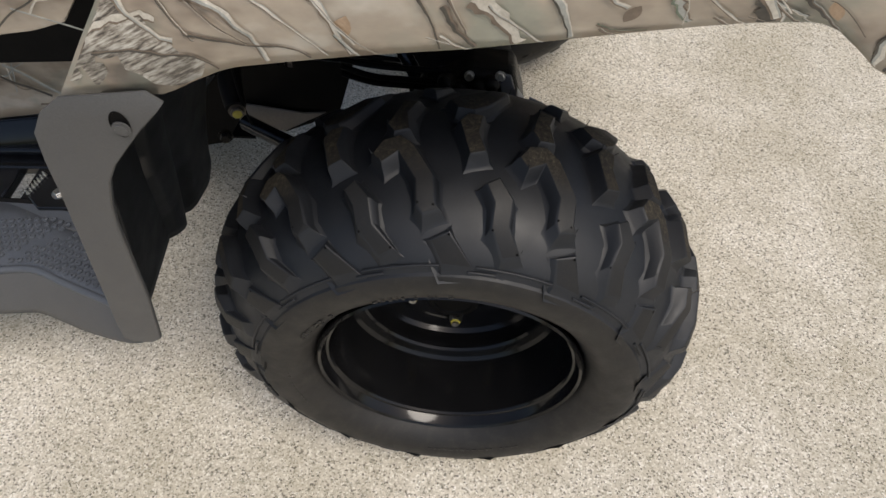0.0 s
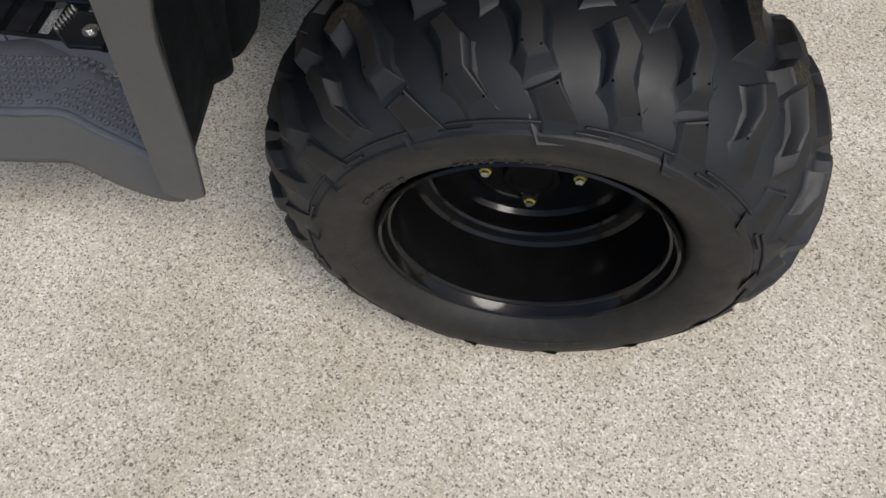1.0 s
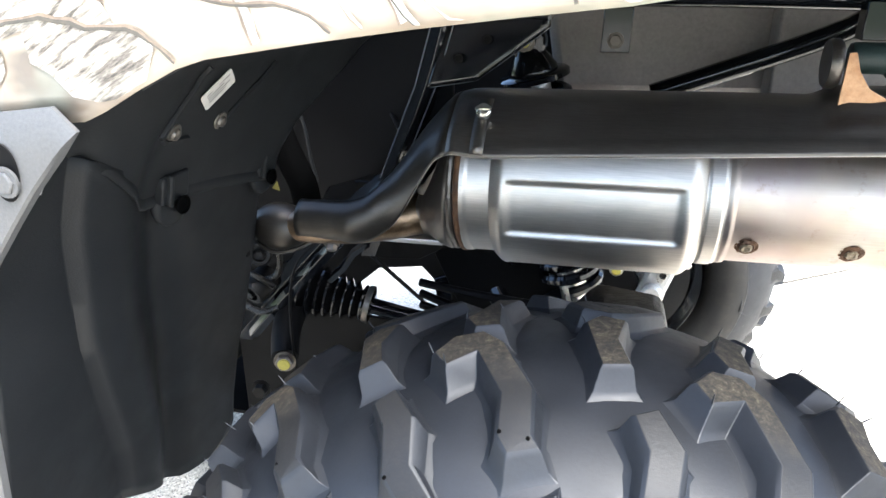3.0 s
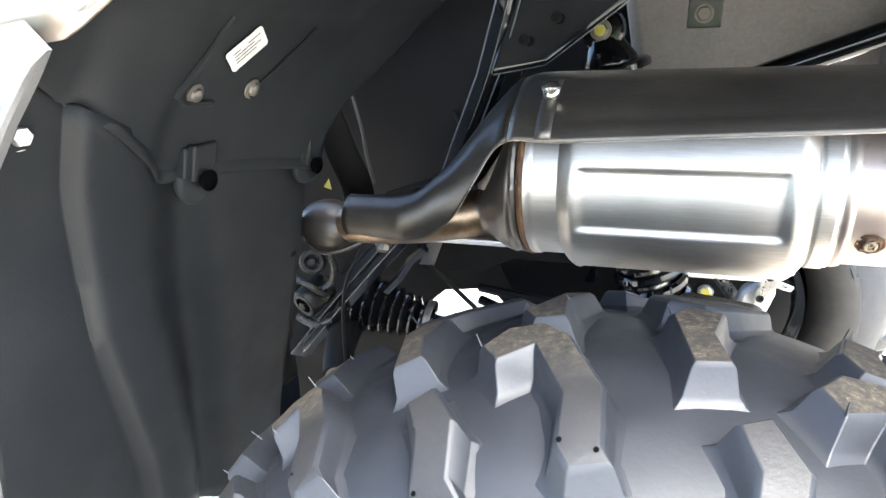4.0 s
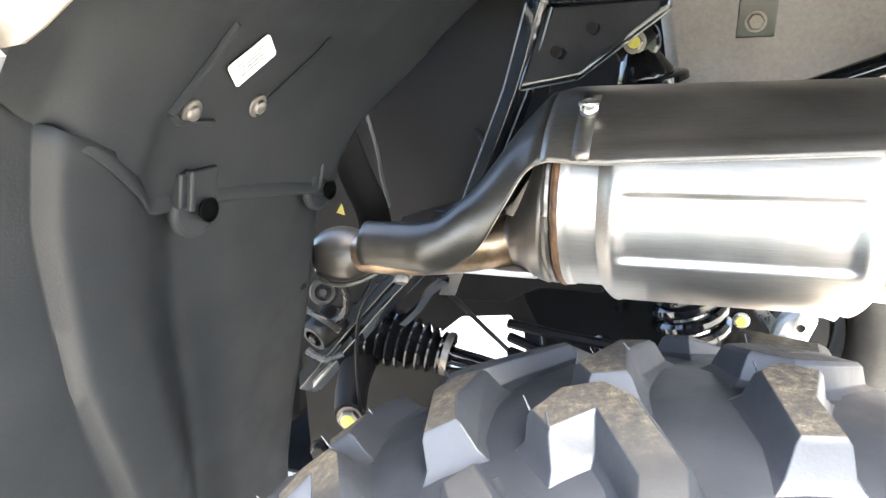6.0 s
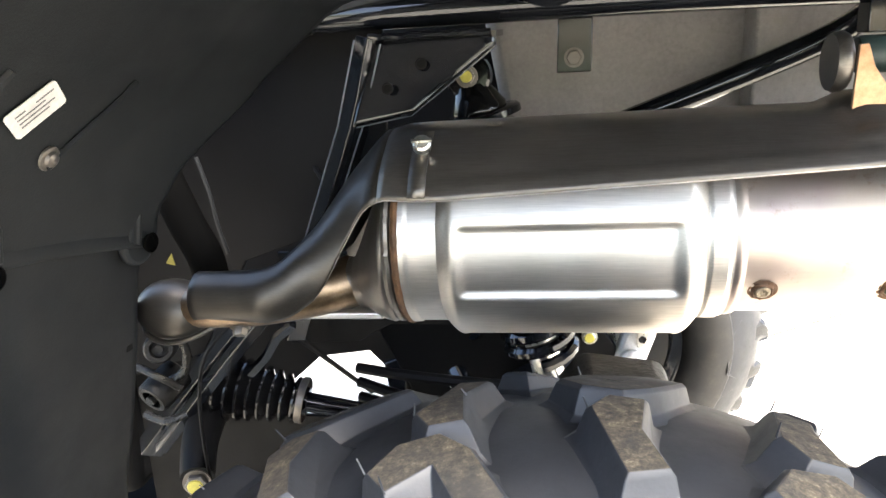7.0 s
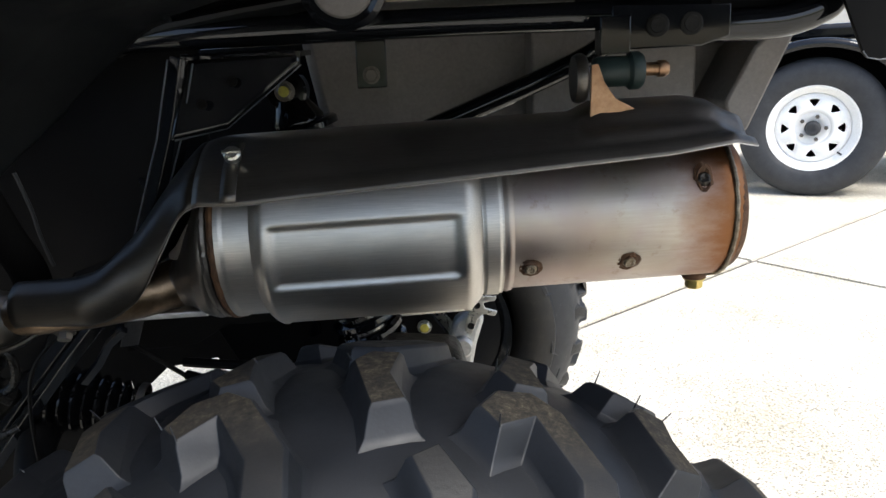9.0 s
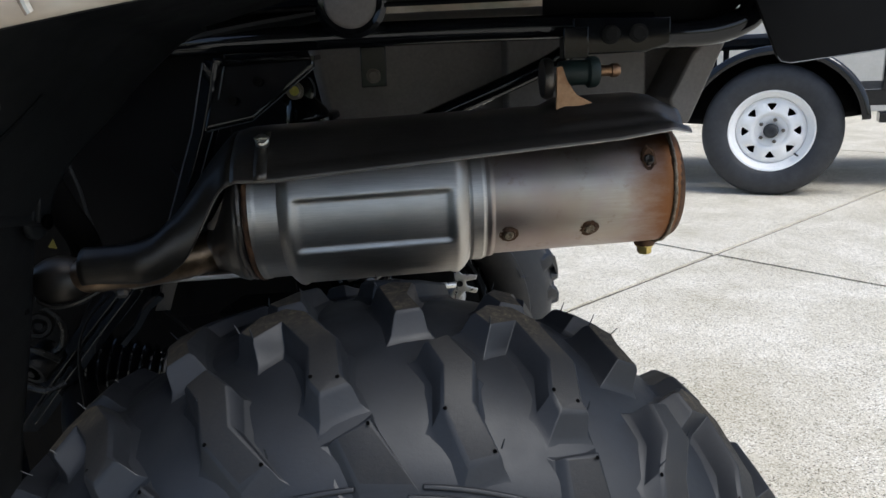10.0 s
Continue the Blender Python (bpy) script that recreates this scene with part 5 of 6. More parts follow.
bm = bmesh.new()
lo = [bm.verts.new((x, YT + 0.006, z)) for x, z in OUT]
mid = [bm.verts.new((x, YT + (0.004 if k < 5 else 0.0014), z)) for k, (x, z) in enumerate(OUT)]
inset = []
for k, (x, z) in enumerate(FACE):
    a, b = Vector((*FACE[k - 1], 0)), Vector((*FACE[(k + 1) % len(FACE)], 0))
    d = (b - a).normalized()
    inset.append((x - d.y * 0.0012, z + d.x * 0.0012))
hi = [bm.verts.new((x, YT, z)) for x, z in inset]
for p, q in ((lo, mid), (mid, hi)):
    for i in range(len(OUT)):
        bm.faces.new([p[i], p[(i + 1) % len(OUT)], q[(i + 1) % len(OUT)], q[i]])
bm.faces.new(hi)
bmesh.ops.recalc_face_normals(bm, faces=bm.faces)
trim = part("fender_trim", bm, M_GREY, fender, "grey moulded plastic mudguard trim", sharp=30)
cb = Vector((-0.245, YT - 0.0006, 0.712))
bm = lathe([(0.0092, 0.0), (0.009, -0.0004), (0.0082, -0.0004), (0.0078, 0.0003), (0, 0.0003)], (0, 0, 0), (0, 1, 0), 30)
for vtx in bm.verts:
    vtx.co = pose(*cb, 0, 9, 0) @ Vector((vtx.co.x * 0.85, vtx.co.y, vtx.co.z * 1.5))
part("bolt_recess", bm, M_UNDER, trim, "oval dark bolt recess")
part("trim_bolt", bolt(cb - Vector((0, 0.0002, 0.004)), (0, -1, 0), 0.0055, 0.003, 0.0072), M_GREY, trim, "grey flanged bolt")

# ---- wheel arch liner ----
liner = thing("wheel_arch_liner", (-0.28, 0.15, 0.4), quad, label="black moulded plastic wheel arch liner")
ARCH = [(0.2, -0.375), (0.30, -0.364), (0.36, -0.354), (0.43, -0.336), (0.5, -0.312), (0.56, -0.292), (0.64, -0.268), (0.66, -0.262), (0.70, -0.244), (0.74, -0.224)]
CREASE = [(0.36, 0.131), (0.43, 0.119), (0.5, 0.089), (0.57, 0.06), (0.655, 0.041), (0.7, 0.036)]


def lower_liner(u, v):
    """u across from the trim inwards, v upwards; a sharp crease runs down at a third of the way, a soft hollow beside it."""
    z0 = along([(0, 0.40), (0.3, 0.378), (0.6, 0.325), (0.86, 0.305), (0.93, 0.318), (1, 0.35)], u)
    z1 = along([(0, 0.735), (0.3, 0.70), (0.5, 0.662), (0.7, 0.652), (1, 0.628)], u)
    z = z0 + (z1 - z0) * v
    y1 = along([(0.3, 0.318), (0.47, 0.309), (0.54, 0.299), (0.6, 0.289)], z)
    ridge = along(CREASE, z)
    y = -0.004 + (ridge + 0.004) * u / 0.3 if u < 0.3 else ridge + (y1 - ridge) * (u - 0.3) / 0.7
    x = along(ARCH, z)
    if u < 0.3:
        x += along([(0.4, 0.014), (0.5, 0.007), (0.62, -0.008), (0.7, -0.010)], z) * (0.3 - u) / 0.3
    else:
        t = (u - 0.3) / 0.7
        x += 0.012 * math.exp(-((t - 0.1) / 0.16) ** 2) - 0.01 * math.exp(-((t - 0.34) / 0.1) ** 2)
        x -= 0.012 * max(0, t - 0.93) / 0.07
    return (x, y, z)


part("lower_panel", sheet(lower_liner, steps(0, 1, 60), steps(0, 1, 24)), M_LINER, liner, "lower black liner panel with soft ribs", solid=0.003, sharp=60)
UP = [(0.0, -0.2665, 0.652), (0.12, -0.256, 0.671), (0.3, -0.2392, 0.70), (0.5, -0.222, 0.732), (0.72, -0.178, 0.776), (1.0, -0.06, 0.806)]


def upper_liner(u, v):
    x = float(np.interp(v, [p[0] for p in UP], [p[1] for p in UP]))
    z = float(np.interp(v, [p[0] for p in UP], [p[2] for p in UP]))
    y1 = along([(0, 0.272), (0.12, 0.262), (0.25, 0.275), (0.45, 0.345), (0.7, 0.385), (1, 0.40)], v)
    y = 0.025 + (y1 - 0.025) * u
    rise = 0.055 * max(0, 0.29 - u) / 0.29 * (1 - v) ** 2
    z += rise - 0.031 * u * u * (1 - v) ** 2
    x += rise * 0.35
    x += 0.01 * math.exp(-((u - 0.16) / 0.1) ** 4) * (1 - v) + 0.02 * max(0, (u - 0.72)) / 0.28 * v * (v < 0.8)
    if u < 0.03:
        x += 0.09 * (0.03 - u) * (0.4 + v)
    return (x + 0.004, y, z)


part("upper_panel", sheet(upper_liner, steps(-0.06, 1, 70), steps(0, 1, 30)), M_LINER, liner, "upper black liner panel", solid=0.003, sharp=60)
us_ = steps(0.06, 0.99, 50)
part("seam_lip", sheet(lambda u, s: Vector(upper_liner(u, 0.0)) + Vector((0.0035 + 0.001 * math.sin(math.pi * s), 0, 0.0105 - 0.0115 * s)), us_, steps(0, 1, 6)), M_LINER, liner, "overlapping seam between the panels", solid=0.002, sharp=60)
for c in ((-0.256, 0.1245, 0.646), (-0.2605, 0.2535, 0.6285)):
    C = Vector(c)
    k = 0.92 if c[1] < 0.2 else 0.88
    bm = lathe([(0, 0), (0.0165 * k, 0), (0.0165 * k, 0.004), (0.0145 * k, 0.006), (0, 0.006)], C - Vector((0.004, 0, 0.001)), (1, -0.1, -0.1), 26)
    box(C + Vector((0.0015, 0, 0.012)), (0.009, 0.031 * k, 0.019), (0, 12, 0), bm)
    box(C + Vector((0.006, -0.008, 0.011)), (0.006, 0.004, 0.022), (0, 12, 0), bm)
    tab_ = part("lug_tab", bm, M_LINER, liner, "moulded screw tab", bevel=0.002)
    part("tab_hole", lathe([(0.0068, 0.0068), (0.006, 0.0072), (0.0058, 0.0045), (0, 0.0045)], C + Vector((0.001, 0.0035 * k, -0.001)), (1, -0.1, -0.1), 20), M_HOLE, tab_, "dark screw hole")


def up_frame(u, v, h=0.0):
    p = Vector(upper_liner(u, v))
    n = (Vector(upper_liner(u + 0.01, v)) - p).cross(Vector(upper_liner(u, v + 0.01)) - p).normalized()
    if n.x < 0:
        n = -n
    return p + n * (0.0022 + h), n


for c in ((-0.2355, 0.107, 0.701), (-0.235, 0.158, 0.6984)):
    v = 0.3
    u = (c[1] - 0.025) / (0.2925 - 0.025)
    p, n = up_frame(u, v)
    part("rivet", lathe([(0.0066, 0), (0.0063, 0.001), (0.0042, 0.0014), (0.0036, 0.003), (0.002, 0.0038), (0, 0.0038)], p, n, 18), M_SHIELD, liner, "dull pop rivet")
C00, C10, C01, C11 = [Vector(c) for c in ((-0.2283, 0.1348, 0.7071), (-0.2204, 0.1603, 0.7223), (-0.2231, 0.1229, 0.7171), (-0.2152, 0.1486, 0.7323))]


def on_label(s, t, h):
    p = (C00 * (1 - s) + C10 * s) * (1 - t) + (C01 * (1 - s) + C11 * s) * t
    return p + Vector((0.8, -0.1, -0.5)).normalized() * h


lab = part("label", plate([on_label(s, t, 0.001) for s, t in ((0.04, 0), (0.96, 0), (1, 0.1), (1, 0.9), (0.96, 1), (0.04, 1), (0, 0.9), (0, 0.1))], (0.8, -0.1, -0.5), 0.0006), M_LABEL, liner, "small white paper label with faded print", smooth=False)
bm = bmesh.new()
for s0, s1, t in ((0.15, 0.35, 0.8), (0.55, 0.9, 0.8), (0.15, 0.7, 0.65), (0.15, 0.85, 0.5), (0.15, 0.7, 0.35)):
    q = [on_label(s, tt, 0.0019) for s, tt in ((s0, t), (s1, t), (s1, t - 0.06), (s0, t - 0.06))]
    bm.faces.new([bm.verts.new(p) for p in q])
part("label_print", bm, M_PRINT, lab, "faded lines of print", smooth=False)
for u0, v0, u1, v1 in ((0.247, 0.28, 0.285, 0.53), (0.247, 0.28, 0.39, 0.265), (0.51, 0.275, 0.57, 0.5)):
    pts = [up_frame(u0 + (u1 - u0) * t, v0 + (v1 - v0) * t, 0.0003)[0] for t in steps(0, 1, 10)]
    part("moulded_rib", tube(pts, 0.002, 6, n=1), M_LINER, liner, "thin moulded rib")
part("liner_nut", bolt((-0.256, 0.016, 0.690), (1, -0.25, -0.1), 0.0048, 0.008, 0.0075), M_ALU, liner, "zinc nut and washer")

# ---- footboard ----
foot = thing("footboard", (-0.6, 0.12, 0.33), quad, label="dark blue-grey plastic footboard with raised grip studs", lean=BODY)
RAIL = [(-0.95, 0.085, 0.335), (-0.66, 0.088, 0.335), (-0.575, 0.095, 0.333), (-0.52, 0.075, 0.333), (-0.44, 0.045, 0.333), (-0.405, 0.035, 0.333)]


def rail_y(x):
    return float(np.interp(x, [p[0] for p in RAIL], [p[1] for p in RAIL]))


part("tread_deck", sheet(lambda u, v: (-0.95 + (u + 0.95) * (0.54 - 0.11 * v) / 0.555, rail_y(u) + 0.008 + v * (0.098 + 0.02 * math.sin((u + 0.7) * 6)), 0.333), steps(-0.95, -0.395, 30), steps(0, 1, 4)), M_FOOT, foot, "studded plastic tread deck", solid=0.006)
part("outer_skirt", sheet(lambda u, v: (u, rail_y(u) + 0.008 - 0.014 * math.sin(v * 1.5) - 0.02 * v, 0.335 - 0.06 * v * (1 - 0.55 * max(0, u + 0.5) / 0.105)), steps(-0.95, -0.395, 30), steps(0, 1, 8)), M_GREY, foot, "grey footboard skirt", solid=0.004)
part("edge_bead", tube([(x, y + 0.006, z) for x, y, z in RAIL], 0.0055, 10), M_FOOT, foot, "rounded footboard edge")
stud = lathe([(0.0046, 0), (0.004, 0.0028), (0.0022, 0.0034), (0.002, 0.0016), (0, 0.0016)], (0, 0, 0), (0, 0, 1), 8)
first = part("grip_stud", stud, M_FOOT, foot, "small raised grip stud")
made = [first]
spots = []
for i in range(34):
    for j in range(8):
        x = -0.80 + i * 0.0122 + (j % 2) * 0.0061
        f = j / 8
        if abs((x + 0.57) - 0.10 * (f - 0.5)) < 0.009 or x > -0.42 - 0.11 * f:
            continue
        spots.append((x, rail_y(x) + 0.019 + j * 0.0102, 0.336))
for k, p in enumerate(sorted(spots, key=lambda q: -q[0])[:290]):
    ob = first if k == 0 else first.copy()
    if k:
        scene.collection.objects.link(ob)
    ob.matrix_basis = pose(*p)
# open grate and toothed peg beside the deck
for x0, x1 in ((-0.652, -0.628), (-0.716, -0.68), (-0.764, -0.729), (-0.812, -0.776), (-0.86, -0.824), (-0.92, -0.872)):
    part("grate_bar", plate([(x0, 0.226, 0.312), (x1, 0.226, 0.312), (x1 + 0.004, 0.3, 0.312), (x0 + 0.004, 0.3, 0.312)], (0, 0, 1), 0.016), M_BLACK, foot, "black moulded grate bar", bevel=0.003)
part("grate_rail", plate([(-0.95, 0.212, 0.314), (-0.58, 0.206, 0.314), (-0.58, 0.222, 0.314), (-0.64, 0.23, 0.314), (-0.95, 0.234, 0.314)], (0, 0, 1), 0.016), M_BLACK, foot, "black edge of the grate", bevel=0.003)
part("grate_rail", plate([(-0.95, 0.29, 0.314), (-0.5, 0.29, 0.314), (-0.5, 0.325, 0.314), (-0.95, 0.325, 0.314)], (0, 0, 1), 0.016), M_BLACK, foot, "black edge of the grate", bevel=0.003)
part("deck_edge", plate([(-0.95, 0.175, 0.326), (-0.688, 0.175, 0.326), (-0.692, 0.205, 0.326), (-0.706, 0.221, 0.326), (-0.95, 0.221, 0.326)], (0, 0, 1), 0.0065), M_FOOT, foot, "raised inner edge of the deck", bevel=0.002)
part("deck_edge", plate([(-0.706, 0.221, 0.326), (-0.692, 0.208, 0.326), (-0.652, 0.21, 0.326), (-0.656, 0.18, 0.326), (-0.53, 0.17, 0.326), (-0.54, 0.2, 0.326), (-0.622, 0.217, 0.326)], (0, 0, 1), 0.0065), M_FOOT, foot, "raised inner edge of the deck", bevel=0.002)
part("tunnel_foot", sheet(lambda u, v: (u, 0.318 + 0.03 * v * v, 0.326 + (0.052 + 0.12 * max(0, u + 0.72)) * v), steps(-0.95, -0.46, 14), steps(0, 1, 8)), M_BLACK, foot, "gloss black plastic under the side panel", solid=0.004)
part("inner_rail", tube([(-0.95, 0.314, 0.336), (-0.72, 0.318, 0.338), (-0.5, 0.318, 0.338)], 0.007, 10), M_BLACK, foot, "rounded black rail beside the grate")
peg = part("foot_peg", plate([(-0.636, 0.229, 0.322), (-0.608, 0.204, 0.322), (-0.56, 0.205, 0.322), (-0.56, 0.262, 0.322), (-0.626, 0.269, 0.322)], (0, 0, 1), 0.016), M_BLACK, foot, "black steel foot peg", bevel=0.002)
for k in range(7):
    c = Vector((-0.633, 0.232, 0.337)).lerp(Vector((-0.623, 0.268, 0.337)), k / 6)
    part("peg_tooth", lathe([(0.004, 0), (0.0008, 0.009), (0, 0.009)], c, (0, 0, 1), 6), M_ZINC, peg, "bright worn peg tooth")
part("peg_bolt", bolt((-0.585, 0.232, 0.338), (0, 0, 1), 0.0075, 0.006, 0.011), M_ZINC, peg, "zinc bolt")
# side panel in front of the fender
sidebody = thing("side_bodywork", (-0.6, 0.25, 0.4), quad, label="camouflage printed side panels beside the footboard", lean=BODY)
part("side_panel", sheet(lambda u, v: (-0.98 + 0.51 * u, 0.345 + 0.01 * v, (0.372 + 0.07 * max(0, u - 0.4)) * (1 - v) + 0.60 * v), steps(0, 1, 12), steps(0, 1, 12)), M_CAMO, sidebody, "camouflage printed lower side panel", solid=0.004)
part("upper_panel", plate([(-0.80, 0.15, 0.664), (-0.441, 0.15, 0.673), (-0.402, 0.15, 0.678), (-0.365, 0.15, 0.688), (-0.29, 0.15, 0.77), (-0.27, 0.15, 0.88), (-0.80, 0.15, 0.88)], (0, 1, 0), 0.005), M_CAMO, sidebody, "camouflage printed upper side panel", bevel=0.001)
part("panel_gap", plate([(-0.95, 0.26, 0.54), (-0.30, 0.26, 0.56), (-0.27, 0.26, 0.88), (-0.95, 0.26, 0.88)], (0, 1, 0), 0.006), M_UNDER, sidebody, "black gap cover behind the panels")
rngp = random.Random(5)
for k in range(32):
    low = k < 22
    x, z = rngp.uniform(-0.75, -0.52) if low else rngp.uniform(-0.56, -0.36), rngp.uniform(0.41, 0.56) if low else rngp.uniform(0.68, 0.78)
    ang, size = rngp.choice((0.5, 0.35, -0.5, 1.2)) + rngp.uniform(-0.2, 0.2), rngp.uniform(0.05, 0.14)
    y = 0.3385 if low else 0.1455
    pts = [(x + math.cos(ang) * size * t, y, z + math.sin(ang) * size * t + rngp.uniform(-0.004, 0.004)) for t in steps(0, 1, 4)]
    bm = tube(pts, rngp.choice((0.001, 0.0016, 0.0026)), 8)
    for v_ in bm.verts:
        v_.co.y = y + (v_.co.y - y) * 0.2
    part("printed_branch", bm, rngp.choice(M_BARK[:4]), sidebody, "pale printed branch")

# ---- trailer ----
HUB = (1.942, 3.189, 0.0)
TURN = -27.0
trailer = thing("utility_trailer", HUB, None, TURN, 0, "black utility trailer with a white spoked wheel", "trailer")
tw = thing("trailer_wheel", HUB, trailer, TURN, 0, "trailer wheel with white steel rim")
HZ, TR = 0.331, 0.331
prof = [(0.196, -0.075), (0.205, -0.088), (0.23, -0.1), (0.27, -0.104), (0.30, -0.098), (0.317, -0.086), (0.326, -0.078), (TR, -0.065), (TR, -0.04), (TR - 0.006, -0.038), (TR - 0.006, -0.033), (TR, -0.031), (TR, 0.031), (TR - 0.006, 0.033), (TR - 0.006, 0.038), (TR, 0.04), (TR, 0.065), (0.317, 0.086), (0.27, 0.104), (0.205, 0.088), (0.196, 0.075)]
bm = lathe(prof, (0, 0, HZ), (0, 1, 0), 72)
part("tyre", bm, M_TTYRE, tw, "dull black road tyre", local=True)
bm = lathe([(0.203, -0.078), (0.207, -0.084), (0.204, -0.09), (0.196, -0.088), (0.19, -0.078), (0.184, -0.07), (0.176, -0.066), (0.168, -0.05), (0.16, -0.01), (0.16, 0.05), (0.2, 0.078)], (0, 0, HZ), (0, 1, 0), 72)
rim = part("rim", bm, M_WHITE, tw, "white painted rim barrel", local=True)
# wheel disc with eight three-cornered windows
bm = bmesh.new()
N = 96


def disc_at(r, a):
    y = along([(0.034, -0.058), (0.078, -0.057), (0.086, -0.067), (0.095, -0.07), (0.125, -0.066), (0.145, -0.062), (0.166, -0.045)], r)
    return (r * math.sin(a), y, HZ + r * math.cos(a))


rings = [[bm.verts.new(disc_at(r, 2 * math.pi * k / N)) for k in range(N)] for r in (0.166, 0.158, 0.15)]
inner = [[bm.verts.new(disc_at(r, 2 * math.pi * k / N)) for k in range(N)] for r in (0.1, 0.095, 0.086, 0.078, 0.034)]
for p, q in list(zip(rings, rings[1:])) + list(zip(inner, inner[1:])):
    for k in range(N):
        bm.faces.new([p[k], p[(k + 1) % N], q[(k + 1) % N], q[k]])
edges = []
for loop in (rings[-1], inner[0]):
    edges += [bm.edges.get((loop[k], loop[(k + 1) % N])) for k in range(N)]
for w_ in range(8):
    a0 = 2 * math.pi * (w_ - 0.02) / 8
    pts = [bm.verts.new(disc_at(0.121 + 1.15 * dr, a0 + 1.2 * da / 0.121)) for da, dr in ((-0.0165, 0.013), (-0.012, 0.0155), (0.0, 0.017), (0.012, 0.0155), (0.0165, 0.013), (0.016, 0.009), (0.004, -0.0125), (0.0, -0.0145), (-0.004, -0.0125), (-0.016, 0.009))]
    edges += [bm.edges.new((pts[k], pts[(k + 1) % len(pts)])) for k in range(len(pts))]
bmesh.ops.triangle_fill(bm, edges=edges, use_beauty=True, use_dissolve=False)
part("wheel_disc", bm, M_WHITE, tw, "white steel disc with eight windows", local=True, solid=0.004)
part("hub", lathe([(0.036, -0.05), (0.036, -0.075), (0.031, -0.084), (0.029, -0.1), (0.024, -0.104), (0.012, -0.104), (0.011, -0.1), (0, -0.1)], (0, 0, HZ), (0, 1, 0), 28), M_TTYRE, tw, "dark greasy hub cap", local=True)
for k in range(5):
    a = 2 * math.pi * k / 5 + 0.3
    part("wheel_nut", bolt((0.057 * math.sin(a), -0.058, HZ + 0.057 * math.cos(a)), (0, -1, 0), 0.01, 0.016), M_SHIELD, tw, "dull steel wheel nut", local=True)
part("valve", tube([(0.115, -0.07, HZ - 0.115), (0.13, -0.085, HZ - 0.125)], 0.005, 8), M_TTYRE, tw, "short black tyre valve", local=True)
part("backing_drum", lathe([(0, 0.0), (0.155, 0.0), (0.155, 0.04), (0, 0.04)], (0, 0, HZ), (0, 1, 0), 32), M_UNDER, tw, "dark brake backing plate", local=True)


ROUND = [(0.0, -0.13, -0.042), (0.12, -0.132, -0.022), (0.22, -0.127, -0.01), (0.32, -0.115, -0.002), (0.42, -0.095, 0.0), (0.8, 0.09, 0.0), (1.0, 0.115, -0.03)]


def arch(a, v):
    """A rounded steel mudguard, level at its foot on one side."""
    y = float(np.interp(v, [q[0] for q in ROUND], [q[1] for q in ROUND]))
    r = float(np.interp(v, [q[0] for q in ROUND], [q[2] for q in ROUND]))
    flick = 0.06 * max(0.0, (14 - a) / 14) ** 1.5
    return (-(0.432 + r + flick) * math.cos(radians(a)), y, HZ + 0.03 + (0.39 + r) * math.sin(radians(a)))


fnd = part("wheel_fender", sheet(arch, steps(0, 176, 48), [q[0] for q in ROUND]), M_BLACK, trailer, "rounded gloss black steel fender", local=True, solid=0.003)
part("fender_back", sheet(lambda a, v: (arch(a, 1)[0] * (1 - 0.9 * v), 0.112, HZ + (arch(a, 1)[2] - HZ) * (1 - 0.9 * v)), steps(0, 176, 30), steps(0, 1, 3)), M_UNDER, fnd, "dark inside of the fender", local=True, solid=0.004)
part("main_rail", box((0.2, 0.2, 0.47), (3.6, 0.05, 0.08)), M_BLACK, trailer, "black steel box rail", local=True, bevel=0.004)
part("top_rail", box((-0.4, 0.19, 0.777), (3.2, 0.06, 0.078)), M_BLACK, trailer, "black rounded top rail", local=True, bevel=0.022)
for x in (-0.95, 0.525, 1.4):
    part("upright", box((x, 0.19, 0.625), (0.045, 0.05, 0.235)), M_BLACK, trailer, "black square upright", local=True, bevel=0.003)
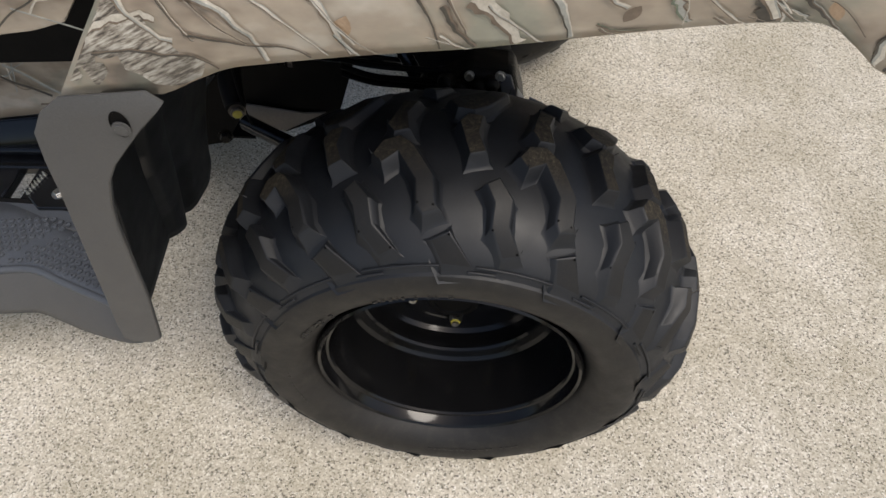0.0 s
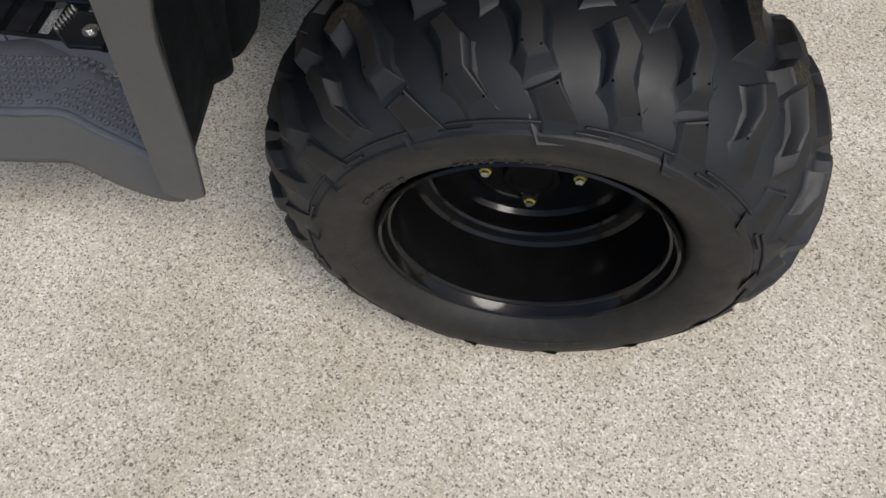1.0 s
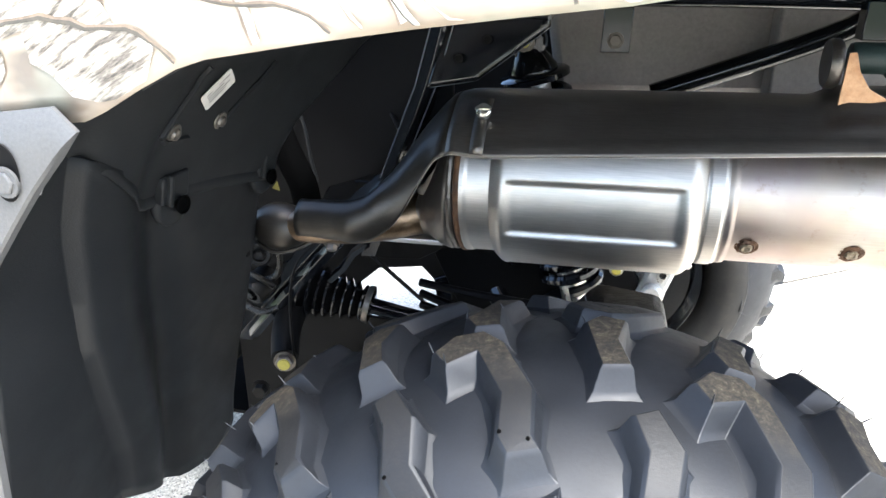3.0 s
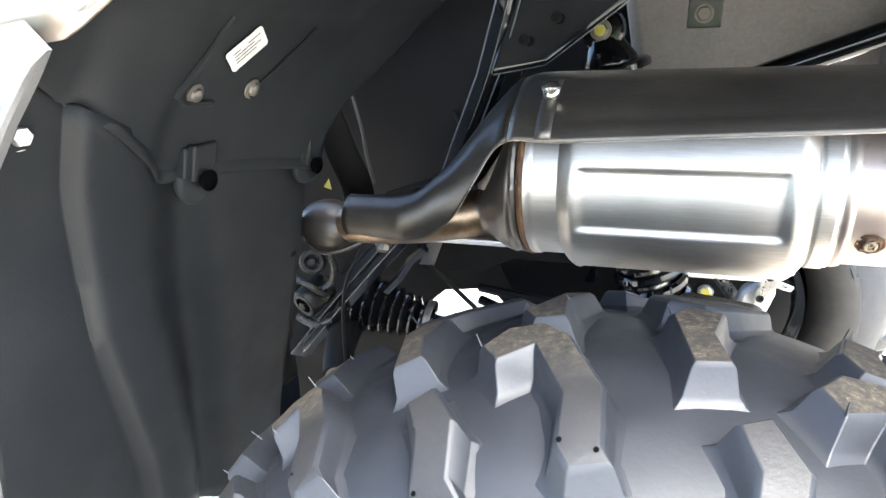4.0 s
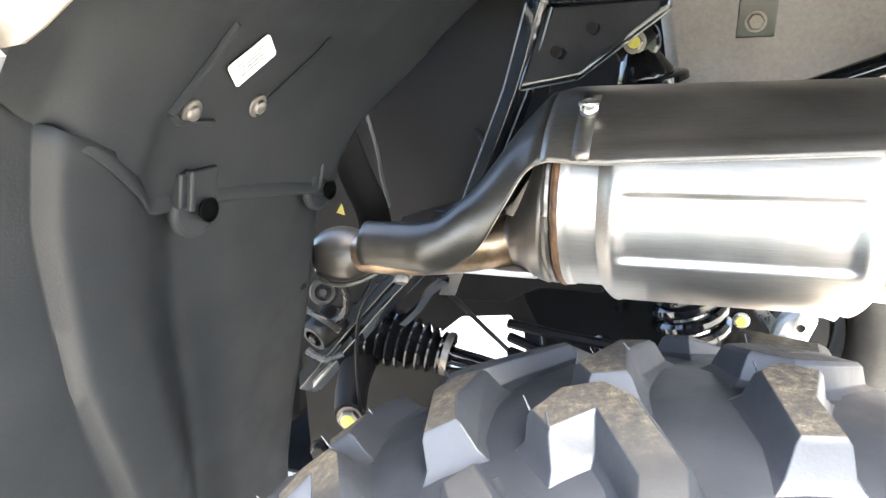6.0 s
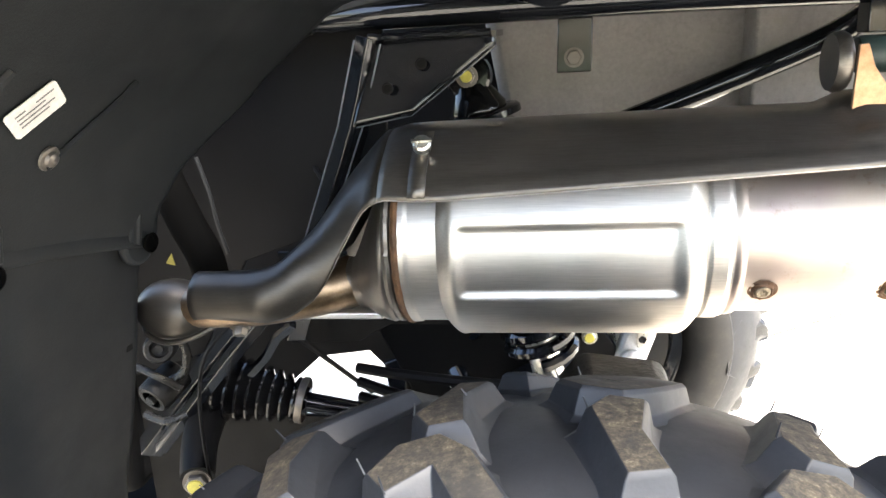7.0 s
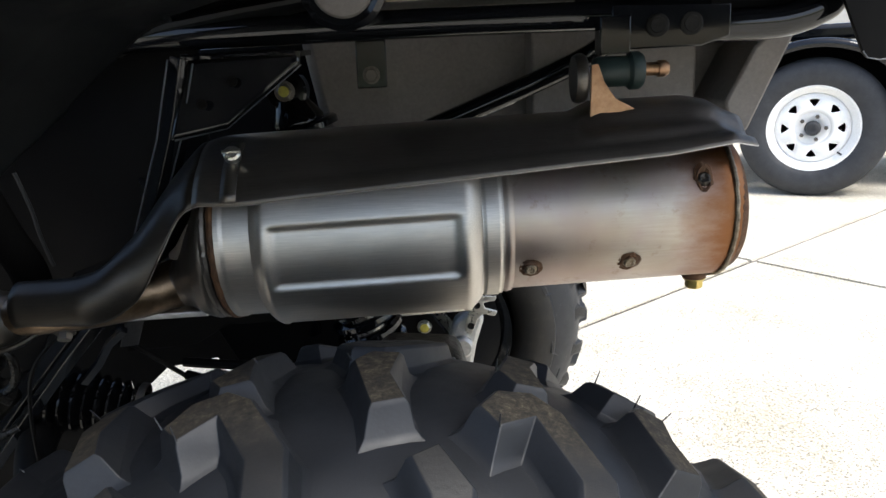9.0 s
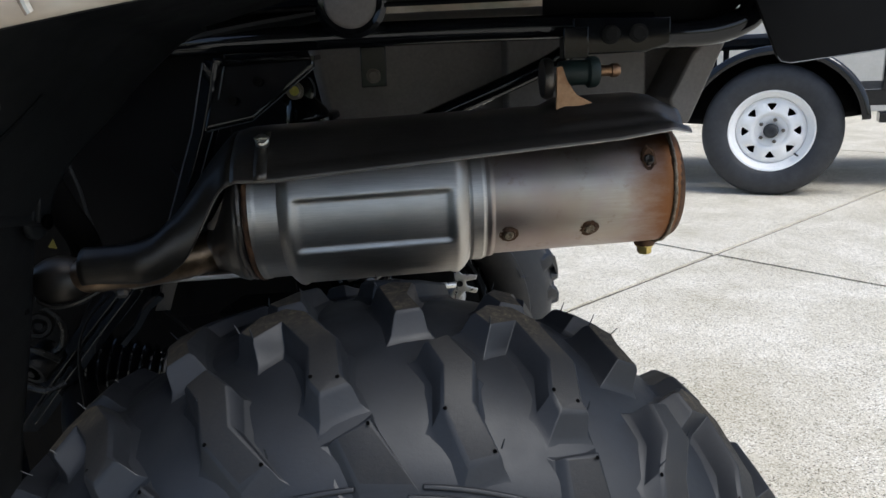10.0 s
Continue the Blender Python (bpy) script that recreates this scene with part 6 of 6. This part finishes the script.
for x in (-0.42, -0.36, -0.3, -0.24):
    part("slat", box((x, 0.21, 0.64), (0.03, 0.02, 0.27)), M_BLACK, trailer, "narrow black side slat", local=True, bevel=0.002)
part("tie_bracket", box((0.55, -0.02, 0.39), (0.16, 0.1, 0.05)), M_BLACK, trailer, "black fender bracket", local=True, bevel=0.004)
part("lamp_stub", box((0.56, -0.06, 0.35), (0.01, 0.01, 0.09)), M_BLACK, trailer, "thin black bracket pin", local=True)
part("deck", box((0.2, 0.75, 0.49), (3.6, 1.05, 0.03)), M_UNDER, trailer, "dark trailer deck", local=True)

# ---- wall behind the driveway ----
wall = part("wall_north", box((3.0, 8.2, 1.6), (26, 0.2, 3.2), (0, 0, -20)), M_WALL, None, "pale grey painted wall", bevel=0.01)
tagged(wall, "", "wall", "", "structure")

# ---- leaf on the concrete ----
bm = bmesh.new()
g = [[bm.verts.new((s, w * 0.014 * math.sin(math.pi * min(1, max(0, t))) ** 0.8, 0.004 + 0.006 * abs(w) + 0.004 * math.sin(5 * t))) for w in (-1, -0.4, 0, 0.4, 1)] for t, s in ((k / 8, 0.05 * k / 8) for k in range(9))]
for i in range(8):
    for j in range(4):
        bm.faces.new([g[i][j], g[i + 1][j], g[i + 1][j + 1], g[i][j + 1]])
leaf = thing("leaf", (0.575, -0.165, 0.0), None, 75, 0, "curled dry brown leaf on the concrete", "leaf")
part("blade", bm, M_LEAF, leaf, "", local=True)

# ---- driveway slabs ----
gap = 0.004
for a in range(-3, 3):
    for b in range(-3, 2):
        poly = [CROSS + E1 * (x * PITCH) + E2 * (y * PITCH) + (E1 * (gap if x == a else -gap)) + (E2 * (gap if y == b else -gap)) - Vector((0, 0, 0.05)) for x, y in ((a, b), (a + 1, b), (a + 1, b + 1), (a, b + 1))]
        bm = plate(poly, (0, 0, 1), 0.05)
        bmesh.ops.bevel(bm, geom=[e for e in bm.edges if all(v.co.z > -0.001 for v in e.verts)], offset=0.006, segments=2, affect="EDGES")
        part("slab", bm, M_CONC, driveway, sharp=60)
